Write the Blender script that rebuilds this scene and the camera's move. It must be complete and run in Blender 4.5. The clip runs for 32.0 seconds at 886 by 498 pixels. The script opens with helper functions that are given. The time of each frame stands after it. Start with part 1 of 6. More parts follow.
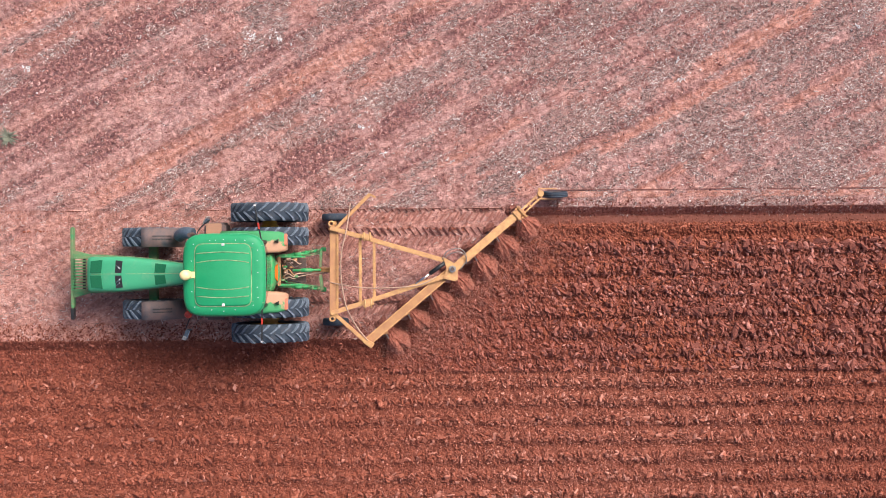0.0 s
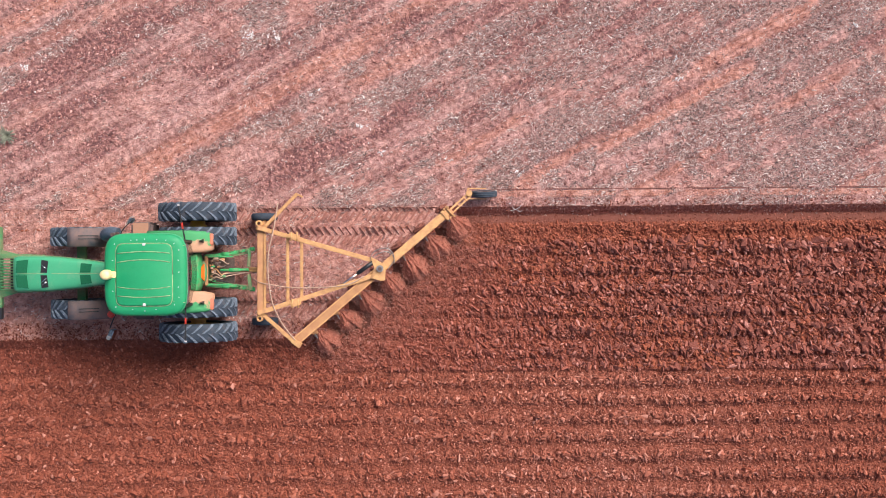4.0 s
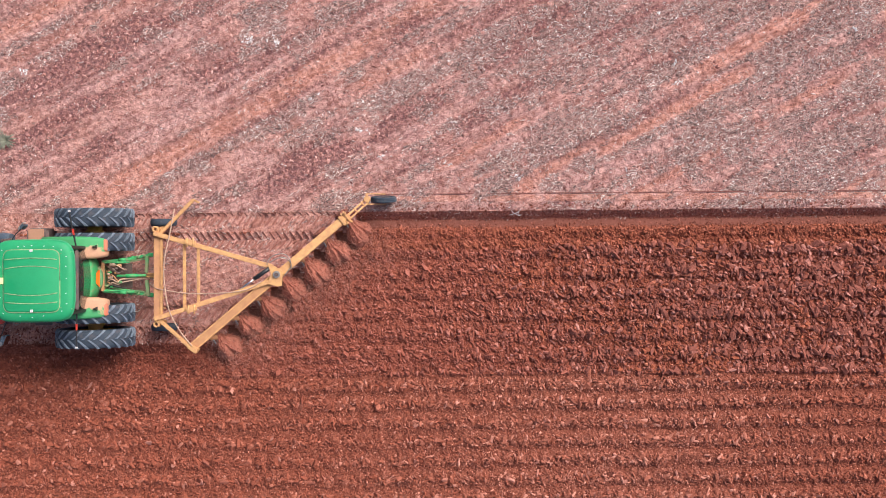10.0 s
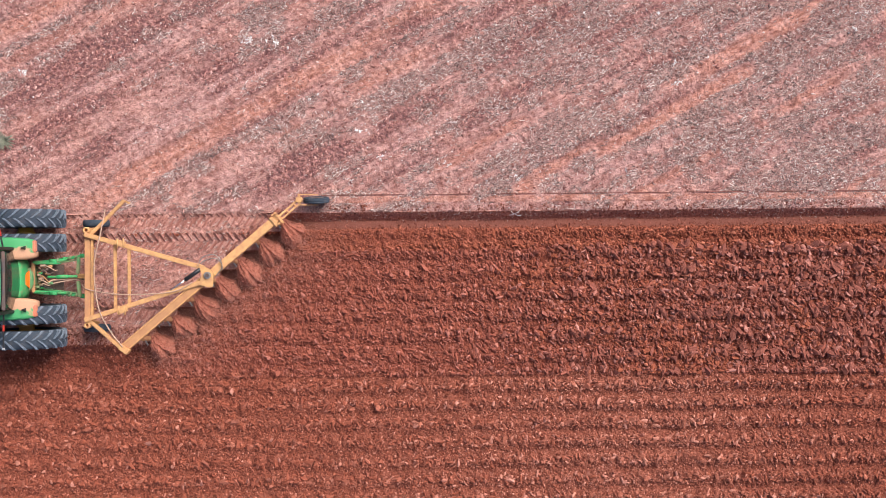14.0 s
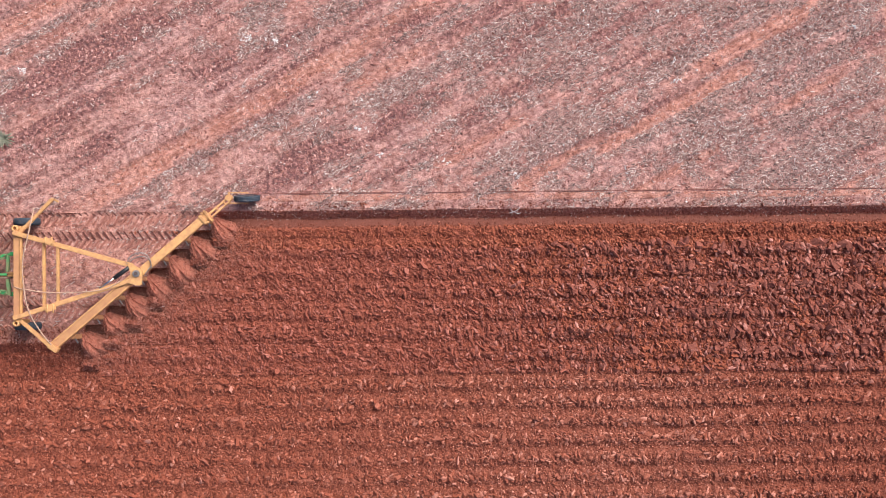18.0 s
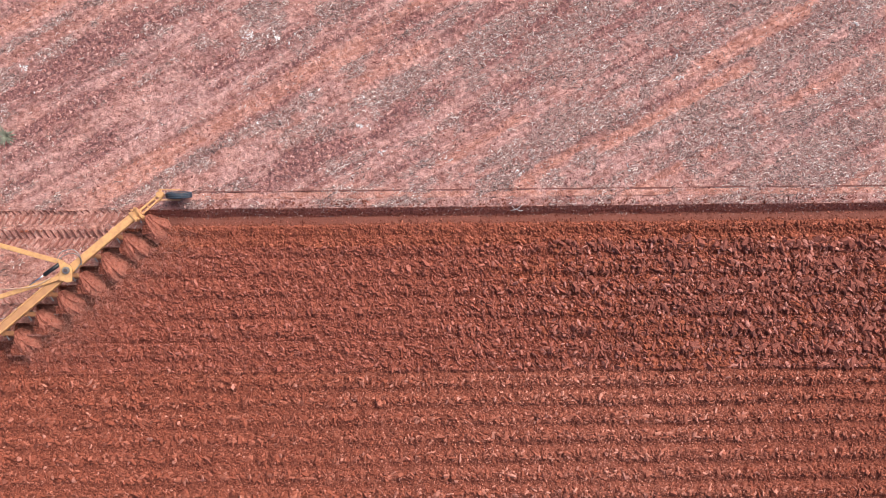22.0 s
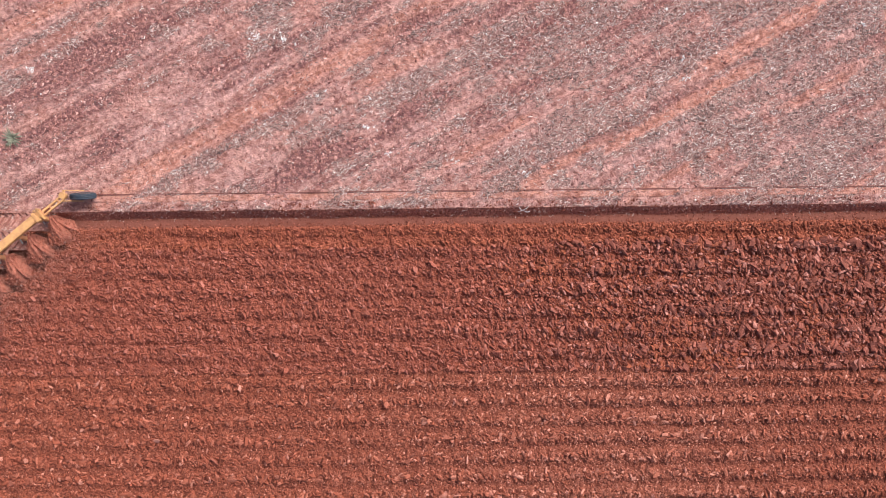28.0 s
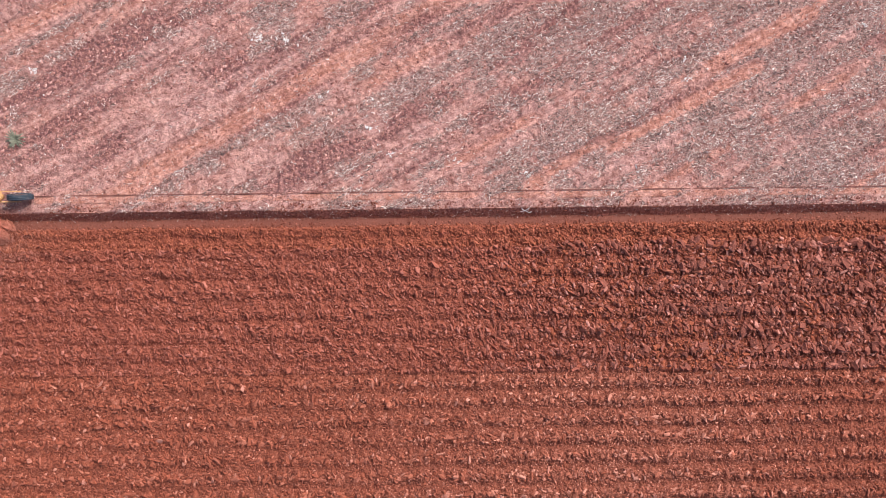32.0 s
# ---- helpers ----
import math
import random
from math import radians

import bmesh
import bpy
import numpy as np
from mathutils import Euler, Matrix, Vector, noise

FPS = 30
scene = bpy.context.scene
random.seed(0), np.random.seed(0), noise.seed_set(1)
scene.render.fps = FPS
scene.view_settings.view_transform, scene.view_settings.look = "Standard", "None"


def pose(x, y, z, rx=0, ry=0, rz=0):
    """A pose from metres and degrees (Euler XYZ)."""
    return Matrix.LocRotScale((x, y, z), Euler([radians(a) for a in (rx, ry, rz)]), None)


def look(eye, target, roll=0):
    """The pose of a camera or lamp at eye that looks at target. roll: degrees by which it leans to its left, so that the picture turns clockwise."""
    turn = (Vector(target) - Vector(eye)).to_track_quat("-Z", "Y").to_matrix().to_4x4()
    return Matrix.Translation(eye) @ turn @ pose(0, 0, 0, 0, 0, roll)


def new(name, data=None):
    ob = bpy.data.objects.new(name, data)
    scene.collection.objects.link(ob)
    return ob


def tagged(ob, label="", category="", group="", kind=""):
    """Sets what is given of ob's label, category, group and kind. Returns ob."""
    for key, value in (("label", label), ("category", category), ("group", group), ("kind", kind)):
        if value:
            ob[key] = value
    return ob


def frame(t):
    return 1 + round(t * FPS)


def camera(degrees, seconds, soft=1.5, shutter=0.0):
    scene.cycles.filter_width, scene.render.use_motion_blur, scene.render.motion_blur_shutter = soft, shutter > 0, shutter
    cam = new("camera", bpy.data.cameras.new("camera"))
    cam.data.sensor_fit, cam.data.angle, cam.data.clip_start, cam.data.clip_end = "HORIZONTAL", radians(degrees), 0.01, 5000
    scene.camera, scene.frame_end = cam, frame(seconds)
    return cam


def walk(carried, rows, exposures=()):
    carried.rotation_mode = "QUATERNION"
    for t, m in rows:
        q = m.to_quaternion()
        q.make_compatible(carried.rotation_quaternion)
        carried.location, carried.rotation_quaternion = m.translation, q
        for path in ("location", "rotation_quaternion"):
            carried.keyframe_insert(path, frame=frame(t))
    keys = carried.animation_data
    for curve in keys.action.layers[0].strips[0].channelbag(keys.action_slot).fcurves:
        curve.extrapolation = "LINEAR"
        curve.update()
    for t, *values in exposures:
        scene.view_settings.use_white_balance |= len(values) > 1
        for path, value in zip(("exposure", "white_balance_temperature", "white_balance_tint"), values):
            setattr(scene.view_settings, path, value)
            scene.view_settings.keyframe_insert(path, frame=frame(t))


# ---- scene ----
cam = camera(42.65, 32.0, soft=0.95)
PATH = [(0, -0.066, 0.005, 27.50, -0.447), (0.5, -0.059, 0.001, 27.50, -0.443), (1, -0.046, -0.005, 27.51, -0.444),
        (2, -0.025, -0.021, 27.51, -0.439), (3, -0.019, -0.026, 27.50, -0.432), (3.5, -0.019, -0.025, 27.50, -0.433),
        (5.5, -0.006, -0.011, 27.50, -0.462), (6, 0.000, -0.002, 27.50, -0.461), (7, 0.003, 0.012, 27.50, -0.459),
        (8, 0.003, 0.039, 27.50, -0.471), (9, -0.002, 0.066, 27.50, -0.485), (10, -0.004, 0.077, 27.49, -0.485),
        (11, 0.002, 0.085, 27.49, -0.481), (12, 0.003, 0.089, 27.48, -0.497), (13, 0.002, 0.094, 27.48, -0.517),
        (14, 0.006, 0.087, 27.47, -0.532), (14.5, 0.012, 0.078, 27.46, -0.539), (16.5, 0.023, 0.055, 27.47, -0.538),
        (17, 0.020, 0.050, 27.47, -0.539), (18, 0.020, 0.035, 27.47, -0.547), (19, 0.023, 0.031, 27.48, -0.559),
        (20, 0.011, 0.018, 27.47, -0.572), (21, -0.009, -0.007, 27.46, -0.576), (22, -0.031, -0.026, 27.45, -0.577),
        (23, -0.049, -0.026, 27.44, -0.578), (24, -0.070, -0.020, 27.44, -0.578), (25, -0.096, -0.006, 27.43, -0.592),
        (25.5, -0.113, -0.007, 27.43, -0.604), (27.5, -0.180, 0.005, 27.43, -0.637), (28, -0.194, 0.006, 27.43, -0.639),
        (29, -0.195, 0.005, 27.44, -0.648), (30, -0.186, 0.009, 27.44, -0.665), (31, -0.199, 0.008, 27.46, -0.673),
        (31.5, -0.220, 0.010, 27.47, -0.677), (32, -0.249, 0.015, 27.49, -0.688)]
walk(cam, [(t, pose(x, y, z, 0, 0, turn)) for t, x, y, z, turn in PATH])

# ---- light: high thin overcast, brighter from the far side of the field ----
SUN_UP, SUN_ROUND = radians(48), radians(44)
world = bpy.data.worlds.new("sky")
scene.world = world
world.use_nodes = True
sky = world.node_tree.nodes.new("ShaderNodeTexSky")
sky.sky_type = "NISHITA"
sky.sun_disc = False
sky.sun_elevation, sky.sun_rotation = SUN_UP, SUN_ROUND
sky.dust_density, sky.air_density, sky.ozone_density = 4.0, 0.6, 0.6
backdrop = world.node_tree.nodes["Background"]
backdrop.inputs["Strength"].default_value = 0.130
world.node_tree.links.new(sky.outputs["Color"], backdrop.inputs["Color"])
lamp = bpy.data.lights.new("sun", "SUN")
lamp.energy, lamp.angle, lamp.color = 2.55, radians(32), (1.0, 0.97, 0.935)
sun = new("sun", lamp)
way = Vector((math.sin(SUN_ROUND) * math.cos(SUN_UP), math.cos(SUN_ROUND) * math.cos(SUN_UP), math.sin(SUN_UP)))
sun.matrix_world = look(way * 60, (0, 0, 0))
scene.view_settings.exposure = 0.545


# ---- materials ----
class Nodes:
    """A short way to write a node material."""

    def __init__(self, name):
        self.mat = bpy.data.materials.new(name)
        self.mat.use_nodes = True
        self.tree = self.mat.node_tree
        self.bsdf = self.tree.nodes["Principled BSDF"]

    def node(self, kind, **sets):
        n = self.tree.nodes.new(kind)
        for key, value in sets.items():
            n.inputs[key].default_value = value
        return n

    def link(self, a, b):
        self.tree.links.new(a, b)

    def noise(self, scale, detail=4.0, rough=0.6, vector=None):
        n = self.node("ShaderNodeTexNoise", Scale=scale, Detail=detail, Roughness=rough)
        if vector is not None:
            self.link(vector, n.inputs["Vector"])
        return n.outputs["Fac"]

    def ramp(self, fac, *stops):
        n = self.node("ShaderNodeValToRGB")
        r = n.color_ramp
        while len(r.elements) < len(stops):
            r.elements.new(0.5)
        for e, (at, colour) in zip(r.elements, stops):
            e.position, e.color = at, (*colour, 1) if len(colour) == 3 else colour
        self.link(fac, n.inputs["Fac"])
        return n.outputs["Color"]

    def mix(self, fac, a, b, blend="MIX"):
        n = self.tree.nodes.new("ShaderNodeMix")
        n.data_type, n.blend_type = "RGBA", blend
        for sock, value in ((n.inputs[0], fac), (n.inputs[6], a), (n.inputs[7], b)):
            if hasattr(value, "links"):
                self.link(value, sock)
            else:
                sock.default_value = value if isinstance(value, float) else (*value, 1)
        return n.outputs[2]

    def tree_split(self, c):
        n = self.node("ShaderNodeSeparateColor")
        self.link(c, n.inputs["Color"])
        return n.outputs["Red"]

    def colour(self, c):
        self.link(c, self.bsdf.inputs["Base Color"])

    def bump(self, height, strength, distance):
        n = self.node("ShaderNodeBump", Strength=strength, Distance=distance)
        self.link(height, n.inputs["Height"])
        self.link(n.outputs["Normal"], self.bsdf.inputs["Normal"])

    def set(self, **values):
        for key, value in values.items():
            self.bsdf.inputs[key.replace("_", " ")].default_value = value
        return self.mat


def attribute(n, name, out="Fac"):
    a = n.tree.nodes.new("ShaderNodeAttribute")
    a.attribute_name = name
    return a.outputs[out]


def field_material():
    n = Nodes("crusted_field_soil")
    rest = attribute(n, "rest", "Vector")
    straw, lane = attribute(n, "straw"), attribute(n, "lane")
    fine, mid, wide = n.noise(27, 5, 0.72, rest), n.noise(5, 5, 0.62, rest), n.noise(0.55, 3, 0.5, rest)
    turned = n.node("ShaderNodeMapping", Rotation=(0, 0, -radians(28.5)))
    drawn = n.node("ShaderNodeMapping", Scale=(0.22, 1.0, 1.0))
    n.link(rest, turned.inputs["Vector"])
    n.link(turned.outputs["Vector"], drawn.inputs["Vector"])
    streak = n.noise(9, 5, 0.65, drawn.outputs["Vector"])
    crack = n.node("ShaderNodeTexVoronoi", Scale=8.0, Randomness=1.0)
    crack.feature = "DISTANCE_TO_EDGE"
    shift = n.node("ShaderNodeTexNoise", Scale=10.0, Detail=3.0)
    n.link(rest, shift.inputs["Vector"])
    bent = n.tree.nodes.new("ShaderNodeMix")
    bent.data_type, bent.blend_type = "RGBA", "ADD"
    bent.inputs[0].default_value = 0.16
    n.link(rest, bent.inputs[6])
    n.link(shift.outputs["Color"], bent.inputs[7])
    n.link(bent.outputs[2], crack.inputs["Vector"])
    pale = n.ramp(mid, (0.36, (0.285, 0.126, 0.111)), (0.45, (0.445, 0.224, 0.196)), (0.60, (0.585, 0.335, 0.295)))
    warm = n.ramp(mid, (0.36, (0.360, 0.132, 0.090)), (0.45, (0.510, 0.212, 0.150)), (0.60, (0.610, 0.285, 0.210)))
    soil = n.mix(n.ramp(lane, (0.1, (0, 0, 0)), (0.8, (0.9, 0.9, 0.9))), pale, warm)
    soil = n.mix(n.ramp(wide, (0.46, (0, 0, 0)), (0.66, (0.5, 0.5, 0.5))), soil, warm)
    light = n.ramp(mid, (0.36, (0.390, 0.192, 0.175)), (0.60, (0.640, 0.390, 0.355)))
    soil = n.mix(n.ramp(attribute(n, "pale"), (0.1, (0, 0, 0)), (0.9, (0.75, 0.75, 0.75))), soil, light)
    soil = n.mix(n.ramp(streak, (0.36, (0.45, 0.45, 0.45)), (0.50, (0, 0, 0))), soil, (0.300, 0.112, 0.098))
    soil = n.mix(n.ramp(streak, (0.50, (0, 0, 0)), (0.66, (0.5, 0.5, 0.5))), soil, (0.660, 0.380, 0.340))
    coarse = n.noise(11, 3, 0.6, rest)
    hand = n.node("ShaderNodeTexNoise", Scale=3.4, Detail=4.0, Roughness=0.6, Distortion=1.2)
    n.link(rest, hand.inputs["Vector"])
    soil = n.mix(n.ramp(hand.outputs["Fac"], (0.34, (0.45, 0.45, 0.45)), (0.45, (0, 0, 0))), soil, (0.300, 0.120, 0.098))
    soil = n.mix(n.ramp(hand.outputs["Fac"], (0.51, (0, 0, 0)), (0.64, (0.7, 0.7, 0.7))), soil, (0.660, 0.370, 0.310))
    dark = n.ramp(coarse, (0.40, (0.108, 0.043, 0.047)), (0.52, (0.245, 0.095, 0.090)), (0.62, (0.460, 0.215, 0.195)))
    soil = n.mix(n.ramp(attribute(n, "maroon"), (0.10, (0, 0, 0)), (0.85, (0.84, 0.84, 0.84))), soil, dark)
    litter = n.ramp(fine, (0.38, (0.100, 0.058, 0.055)), (0.49, (0.270, 0.150, 0.136)), (0.61, (0.520, 0.370, 0.335)))
    soil = n.mix(n.ramp(straw, (0.10, (0, 0, 0)), (0.9, (0.62, 0.62, 0.62))), soil, litter)
    seams = n.ramp(crack.outputs["Distance"], (0.0, (0.34, 0.34, 0.34)), (0.10, (0, 0, 0)))
    soil = n.mix(seams, soil, (0.16, 0.066, 0.058))
    soil = n.mix(n.ramp(fine, (0.34, (0.4, 0.4, 0.4)), (0.41, (0, 0, 0))), soil, (0.17, 0.068, 0.060))
    n.colour(soil)
    n.bump(n.mix(0.55, fine, coarse), 1.0, 0.115)
    return n.set(Roughness=0.92)


def soil_material(name, dark, mid, light, grain=30.0, relief=0.02, island=True, lumps=0.0):
    """Loose soil; lumps: how strongly half-buried clods stand out of it."""
    n = Nodes(name)
    place = n.node("ShaderNodeNewGeometry")
    pos = n.tree.nodes.new("ShaderNodeTexCoord").outputs["Object"]
    fine, wide = n.noise(grain, 4, 0.65, pos), n.noise(1.3, 3, 0.5, pos)
    c = n.ramp(fine, (0.3, dark), (0.52, mid), (0.72, light))
    if island:
        own = n.ramp(place.outputs["Random Per Island"], (0.0, dark), (0.30, mid), (0.68, mid), (0.95, light))
        c = n.mix(0.70, c, own)
    c = n.mix(n.ramp(wide, (0.35, (0, 0, 0)), (0.7, (0.4, 0.4, 0.4))), c, mid)
    height = fine
    if lumps:
        shift = n.node("ShaderNodeTexNoise", Scale=9.0, Detail=2.0)
        n.link(pos, shift.inputs["Vector"])
        bent = n.tree.nodes.new("ShaderNodeMix")
        bent.data_type, bent.blend_type = "RGBA", "ADD"
        bent.inputs[0].default_value = 0.09
        n.link(pos, bent.inputs[6])
        n.link(shift.outputs["Color"], bent.inputs[7])
        cell = n.node("ShaderNodeTexVoronoi", Scale=12.0, Randomness=1.0)
        n.link(bent.outputs[2], cell.inputs["Vector"])
        domed = n.ramp(cell.outputs["Distance"], (0.0, (1, 1, 1)), (0.35, (0.75, 0.75, 0.75)), (0.75, (0, 0, 0)))
        height = n.mix(0.35, domed, fine)
        own = n.ramp(n.tree_split(cell.outputs["Color"]), (0.2, mid), (0.8, light))
        c = n.mix(lumps, c, own)
    n.colour(c)
    n.bump(height, 0.5 if not lumps else 0.8, relief)
    return n.set(Roughness=0.9)


def paint(name, base, dust=(0.36, 0.19, 0.13), dusty=0.25, rough=0.38, scale=3.0):
    n = Nodes(name)
    pos = n.tree.nodes.new("ShaderNodeTexCoord").outputs["Object"]
    big, small = n.noise(scale, 5, 0.65, pos), n.noise(scale * 14, 3, 0.6, pos)
    cover = n.ramp(big, (0.62 - dusty, (0, 0, 0)), (0.95 - dusty * 0.5, (0.9, 0.9, 0.9)))
    shade = n.mix(n.ramp(small, (0.35, (0.3, 0.3, 0.3)), (0.7, (0, 0, 0))), base, tuple(v * 0.75 for v in base))
    n.colour(n.mix(cover, shade, dust))
    n.link(n.ramp(big, (0.3, (rough,) * 3), (0.75, (0.85,) * 3)), n.bsdf.inputs["Roughness"])
    n.bump(small, 0.08, 0.004)
    return n.mat


def caked(name, base, dust):
    """Paint under a sheet of dust that lies on the inner side of the guard and breaks up outwards."""
    n = Nodes(name)
    pos = n.tree.nodes.new("ShaderNodeTexCoord").outputs["Object"]
    big, small = n.noise(4.5, 4, 0.55, pos), n.noise(30, 3, 0.6, pos)
    axes = n.node("ShaderNodeSeparateXYZ")
    n.link(pos, axes.inputs[0])
    out = n.node("ShaderNodeMath")
    out.operation = "ABSOLUTE"
    n.link(axes.outputs["Y"], out.inputs[0])
    add = n.node("ShaderNodeMath")
    add.operation = "MULTIPLY_ADD"
    n.link(big, add.inputs[0])
    add.inputs[1].default_value = 0.55
    n.link(out.outputs[0], add.inputs[2])
    sheet = n.ramp(add.outputs[0], (0.95, (0.92, 0.92, 0.92)), (1.02, (0.06, 0.06, 0.06)))
    n.colour(n.mix(sheet, base, n.mix(n.ramp(small, (0.3, (0, 0, 0)), (0.7, (0.5, 0.5, 0.5))), dust, tuple(v * 0.7 for v in dust))))
    n.bump(small, 0.15, 0.004)
    return n.set(Roughness=0.7)


def plain(name, base, rough=0.6, metal=0.0, vary=0.25, scale=25.0):
    n = Nodes(name)
    pos = n.tree.nodes.new("ShaderNodeTexCoord").outputs["Object"]
    f = n.noise(scale, 4, 0.6, pos)
    n.colour(n.ramp(f, (0.3, tuple(v * (1 - vary) for v in base)), (0.7, tuple(min(1, v * (1 + vary)) for v in base))))
    n.bump(f, 0.1, 0.004)
    return n.set(Roughness=rough, Metallic=metal)


def island_mix(name, *stops, rough=0.85):
    n = Nodes(name)
    g = n.node("ShaderNodeNewGeometry")
    n.colour(n.ramp(g.outputs["Random Per Island"], *stops))
    return n.set(Roughness=rough)


def residue_material():
    """Stalks each of one colour, in some patches more weathered and dark, in others paler."""
    n = Nodes("dry_plant_residue")
    own = n.node("ShaderNodeNewGeometry").outputs["Random Per Island"]
    patch = n.noise(0.9, 2, 0.5, n.tree.nodes.new("ShaderNodeTexCoord").outputs["Object"])
    add = n.node("ShaderNodeMath")
    add.operation = "MULTIPLY_ADD"
    n.link(patch, add.inputs[0])
    add.inputs[1].default_value = 0.45
    half = n.node("ShaderNodeMath")
    half.operation = "MULTIPLY"
    n.link(own, half.inputs[0])
    half.inputs[1].default_value = 0.62
    n.link(half.outputs[0], add.inputs[2])
    n.colour(n.ramp(add.outputs[0], (0.20, (0.100, 0.070, 0.067)), (0.38, (0.220, 0.146, 0.134)), (0.54, (0.430, 0.300, 0.265)), (0.70, (0.590, 0.460, 0.415)), (0.88, (0.740, 0.670, 0.635))))
    return n.set(Roughness=0.85)


FIELD = field_material()
CLOD = soil_material("clod_soil", (0.085, 0.020, 0.012), (0.222, 0.062, 0.041), (0.660, 0.295, 0.235), 40, 0.012)
FINE_CLOD = soil_material("dark_crumb_soil", (0.062, 0.012, 0.006), (0.170, 0.037, 0.019), (0.500, 0.180, 0.122), 40, 0.012)
SLICE_CLOD = soil_material("moist_clod_soil", (0.105, 0.023, 0.012), (0.270, 0.071, 0.043), (0.500, 0.195, 0.148), 40, 0.012)
SLICE_SOIL = soil_material("moist_turned_soil", (0.085, 0.017, 0.008), (0.200, 0.044, 0.022), (0.300, 0.083, 0.050), 30.0, 0.07, True, 0.5)
RUST_CLOD = soil_material("bright_clod_soil", (0.115, 0.025, 0.011), (0.275, 0.069, 0.033), (0.520, 0.180, 0.112), 40, 0.012)
OLD = soil_material("weathered_turned_soil", (0.075, 0.016, 0.009), (0.180, 0.043, 0.023), (0.290, 0.086, 0.051), 30.0, 0.07, True, 0.5)
OLD_CLOD = soil_material("weathered_clod_soil", (0.112, 0.027, 0.016), (0.300, 0.089, 0.053), (0.680, 0.315, 0.235), 40, 0.012)
DARK_CLOD = soil_material("dark_clod_soil", (0.100, 0.021, 0.011), (0.260, 0.064, 0.033), (0.450, 0.158, 0.102), 40, 0.012)
WALL = soil_material("smeared_furrow_soil", (0.165, 0.048, 0.037), (0.290, 0.091, 0.067), (0.440, 0.175, 0.128), 34, 0.05, False, 0.35)
# damp pressed soil, its dark tone also standing for shade in the lug pits
PRESSED = soil_material("pressed_damp_shaded_soil", (0.096, 0.029, 0.024), (0.132, 0.042, 0.034), (0.176, 0.061, 0.049), 60, 0.006, False)
PRINT_FAINT = soil_material("faintly_pressed_soil", (0.250, 0.092, 0.070), (0.330, 0.130, 0.100), (0.420, 0.180, 0.140), 60, 0.006, False)
DISC_DIRT = paint("soil_caked_beam", (0.54, 0.29, 0.13), dust=(0.34, 0.15, 0.08), dusty=0.4, rough=0.9, scale=4.0)
RUT_EDGE = soil_material("pressed_track_edge", (0.150, 0.050, 0.040), (0.220, 0.080, 0.064), (0.330, 0.135, 0.105), 60, 0.006, False)
CRUMB = island_mix("crust_crumbs", (0.0, (0.17, 0.062, 0.056)), (0.35, (0.30, 0.120, 0.100)), (0.7, (0.48, 0.225, 0.185)), (1.0, (0.66, 0.40, 0.35)))
FLOOR = soil_material("smooth_furrow_floor", (0.170, 0.055, 0.038), (0.225, 0.076, 0.053), (0.281, 0.101, 0.072), 60, 0.006, False)
DUSTY = soil_material("loose_thrown_soil", (0.190, 0.054, 0.033), (0.345, 0.108, 0.069), (0.500, 0.190, 0.137), 13, 0.03, False)
AIRBORNE = plain("airborne_dust", (0.44, 0.21, 0.16), 0.95)
STRAW = residue_material()
LINT = island_mix("weathered_cotton_lint", (0.0, (0.46, 0.40, 0.38)), (1.0, (0.86, 0.84, 0.84)))
WEED = island_mix("dull_green_weed", (0.0, (0.12, 0.13, 0.09)), (1.0, (0.33, 0.33, 0.25)))
GREEN = paint("green_tractor_paint", (0.010, 0.290, 0.112), dusty=-0.25, rough=0.32)
GREEN_DUSTY = paint("dusty_green_paint", (0.020, 0.270, 0.090), dusty=0.30, rough=0.5)
GREEN_CAKED = caked("dust_caked_green_paint", (0.020, 0.300, 0.105), (0.60, 0.30, 0.19))
GREEN_DARK = plain("dark_green_screen", (0.002, 0.110, 0.045), 0.95, vary=0.1)
# the tractor green made paler: the hood's sky reflection is put into the colour
GREEN_HOOD = paint("sky_lightened_green_paint", (0.052, 0.355, 0.175), dust=(0.20, 0.36, 0.22), dusty=0.10, rough=0.36)
GREEN_HITCH = paint("bright_green_hitch_paint", (0.030, 0.350, 0.110), dusty=0.16, rough=0.5, scale=6.0)
TAIL_LIGHT = paint("dusty_tail_light", (0.62, 0.10, 0.035), dust=(0.56, 0.26, 0.17), dusty=0.55, rough=0.5)
SEAM = plain("pale_dusty_seam", (0.25, 0.33, 0.17), 0.8, vary=0.45, scale=9.0)
DUST = paint("dust_caked_panel", (0.40, 0.21, 0.13), dusty=0.1, rough=0.8)
YELLOW = paint("worn_yellow_paint", (0.71, 0.400, 0.145), dust=(0.40, 0.19, 0.10), dusty=0.40, rough=0.5, scale=9.0)
YELLOW_DUSTY = paint("dusty_yellow_paint", (0.62, 0.33, 0.130), dust=(0.40, 0.18, 0.10), dusty=0.50, rough=0.7, scale=4.0)
RIM = paint("yellow_rim_paint", (0.55, 0.36, 0.02), dusty=0.3)
RUBBER = paint("dusty_black_rubber", (0.028, 0.043, 0.064), dust=(0.13, 0.105, 0.10), dusty=0.12, rough=0.75, scale=7)
LUG = plain("worn_tyre_lug", (0.125, 0.155, 0.195), 0.7, vary=0.5)
MUDGUARD = paint("grey_plastic", (0.058, 0.066, 0.080), dust=(0.25, 0.14, 0.11), dusty=0.33, rough=0.6, scale=3.2)
SOOT = plain("blue_grey_sooty_metal", (0.085, 0.115, 0.150), 0.55, 0.2)
BLACK = plain("black_plastic", (0.018, 0.018, 0.020), 0.45)
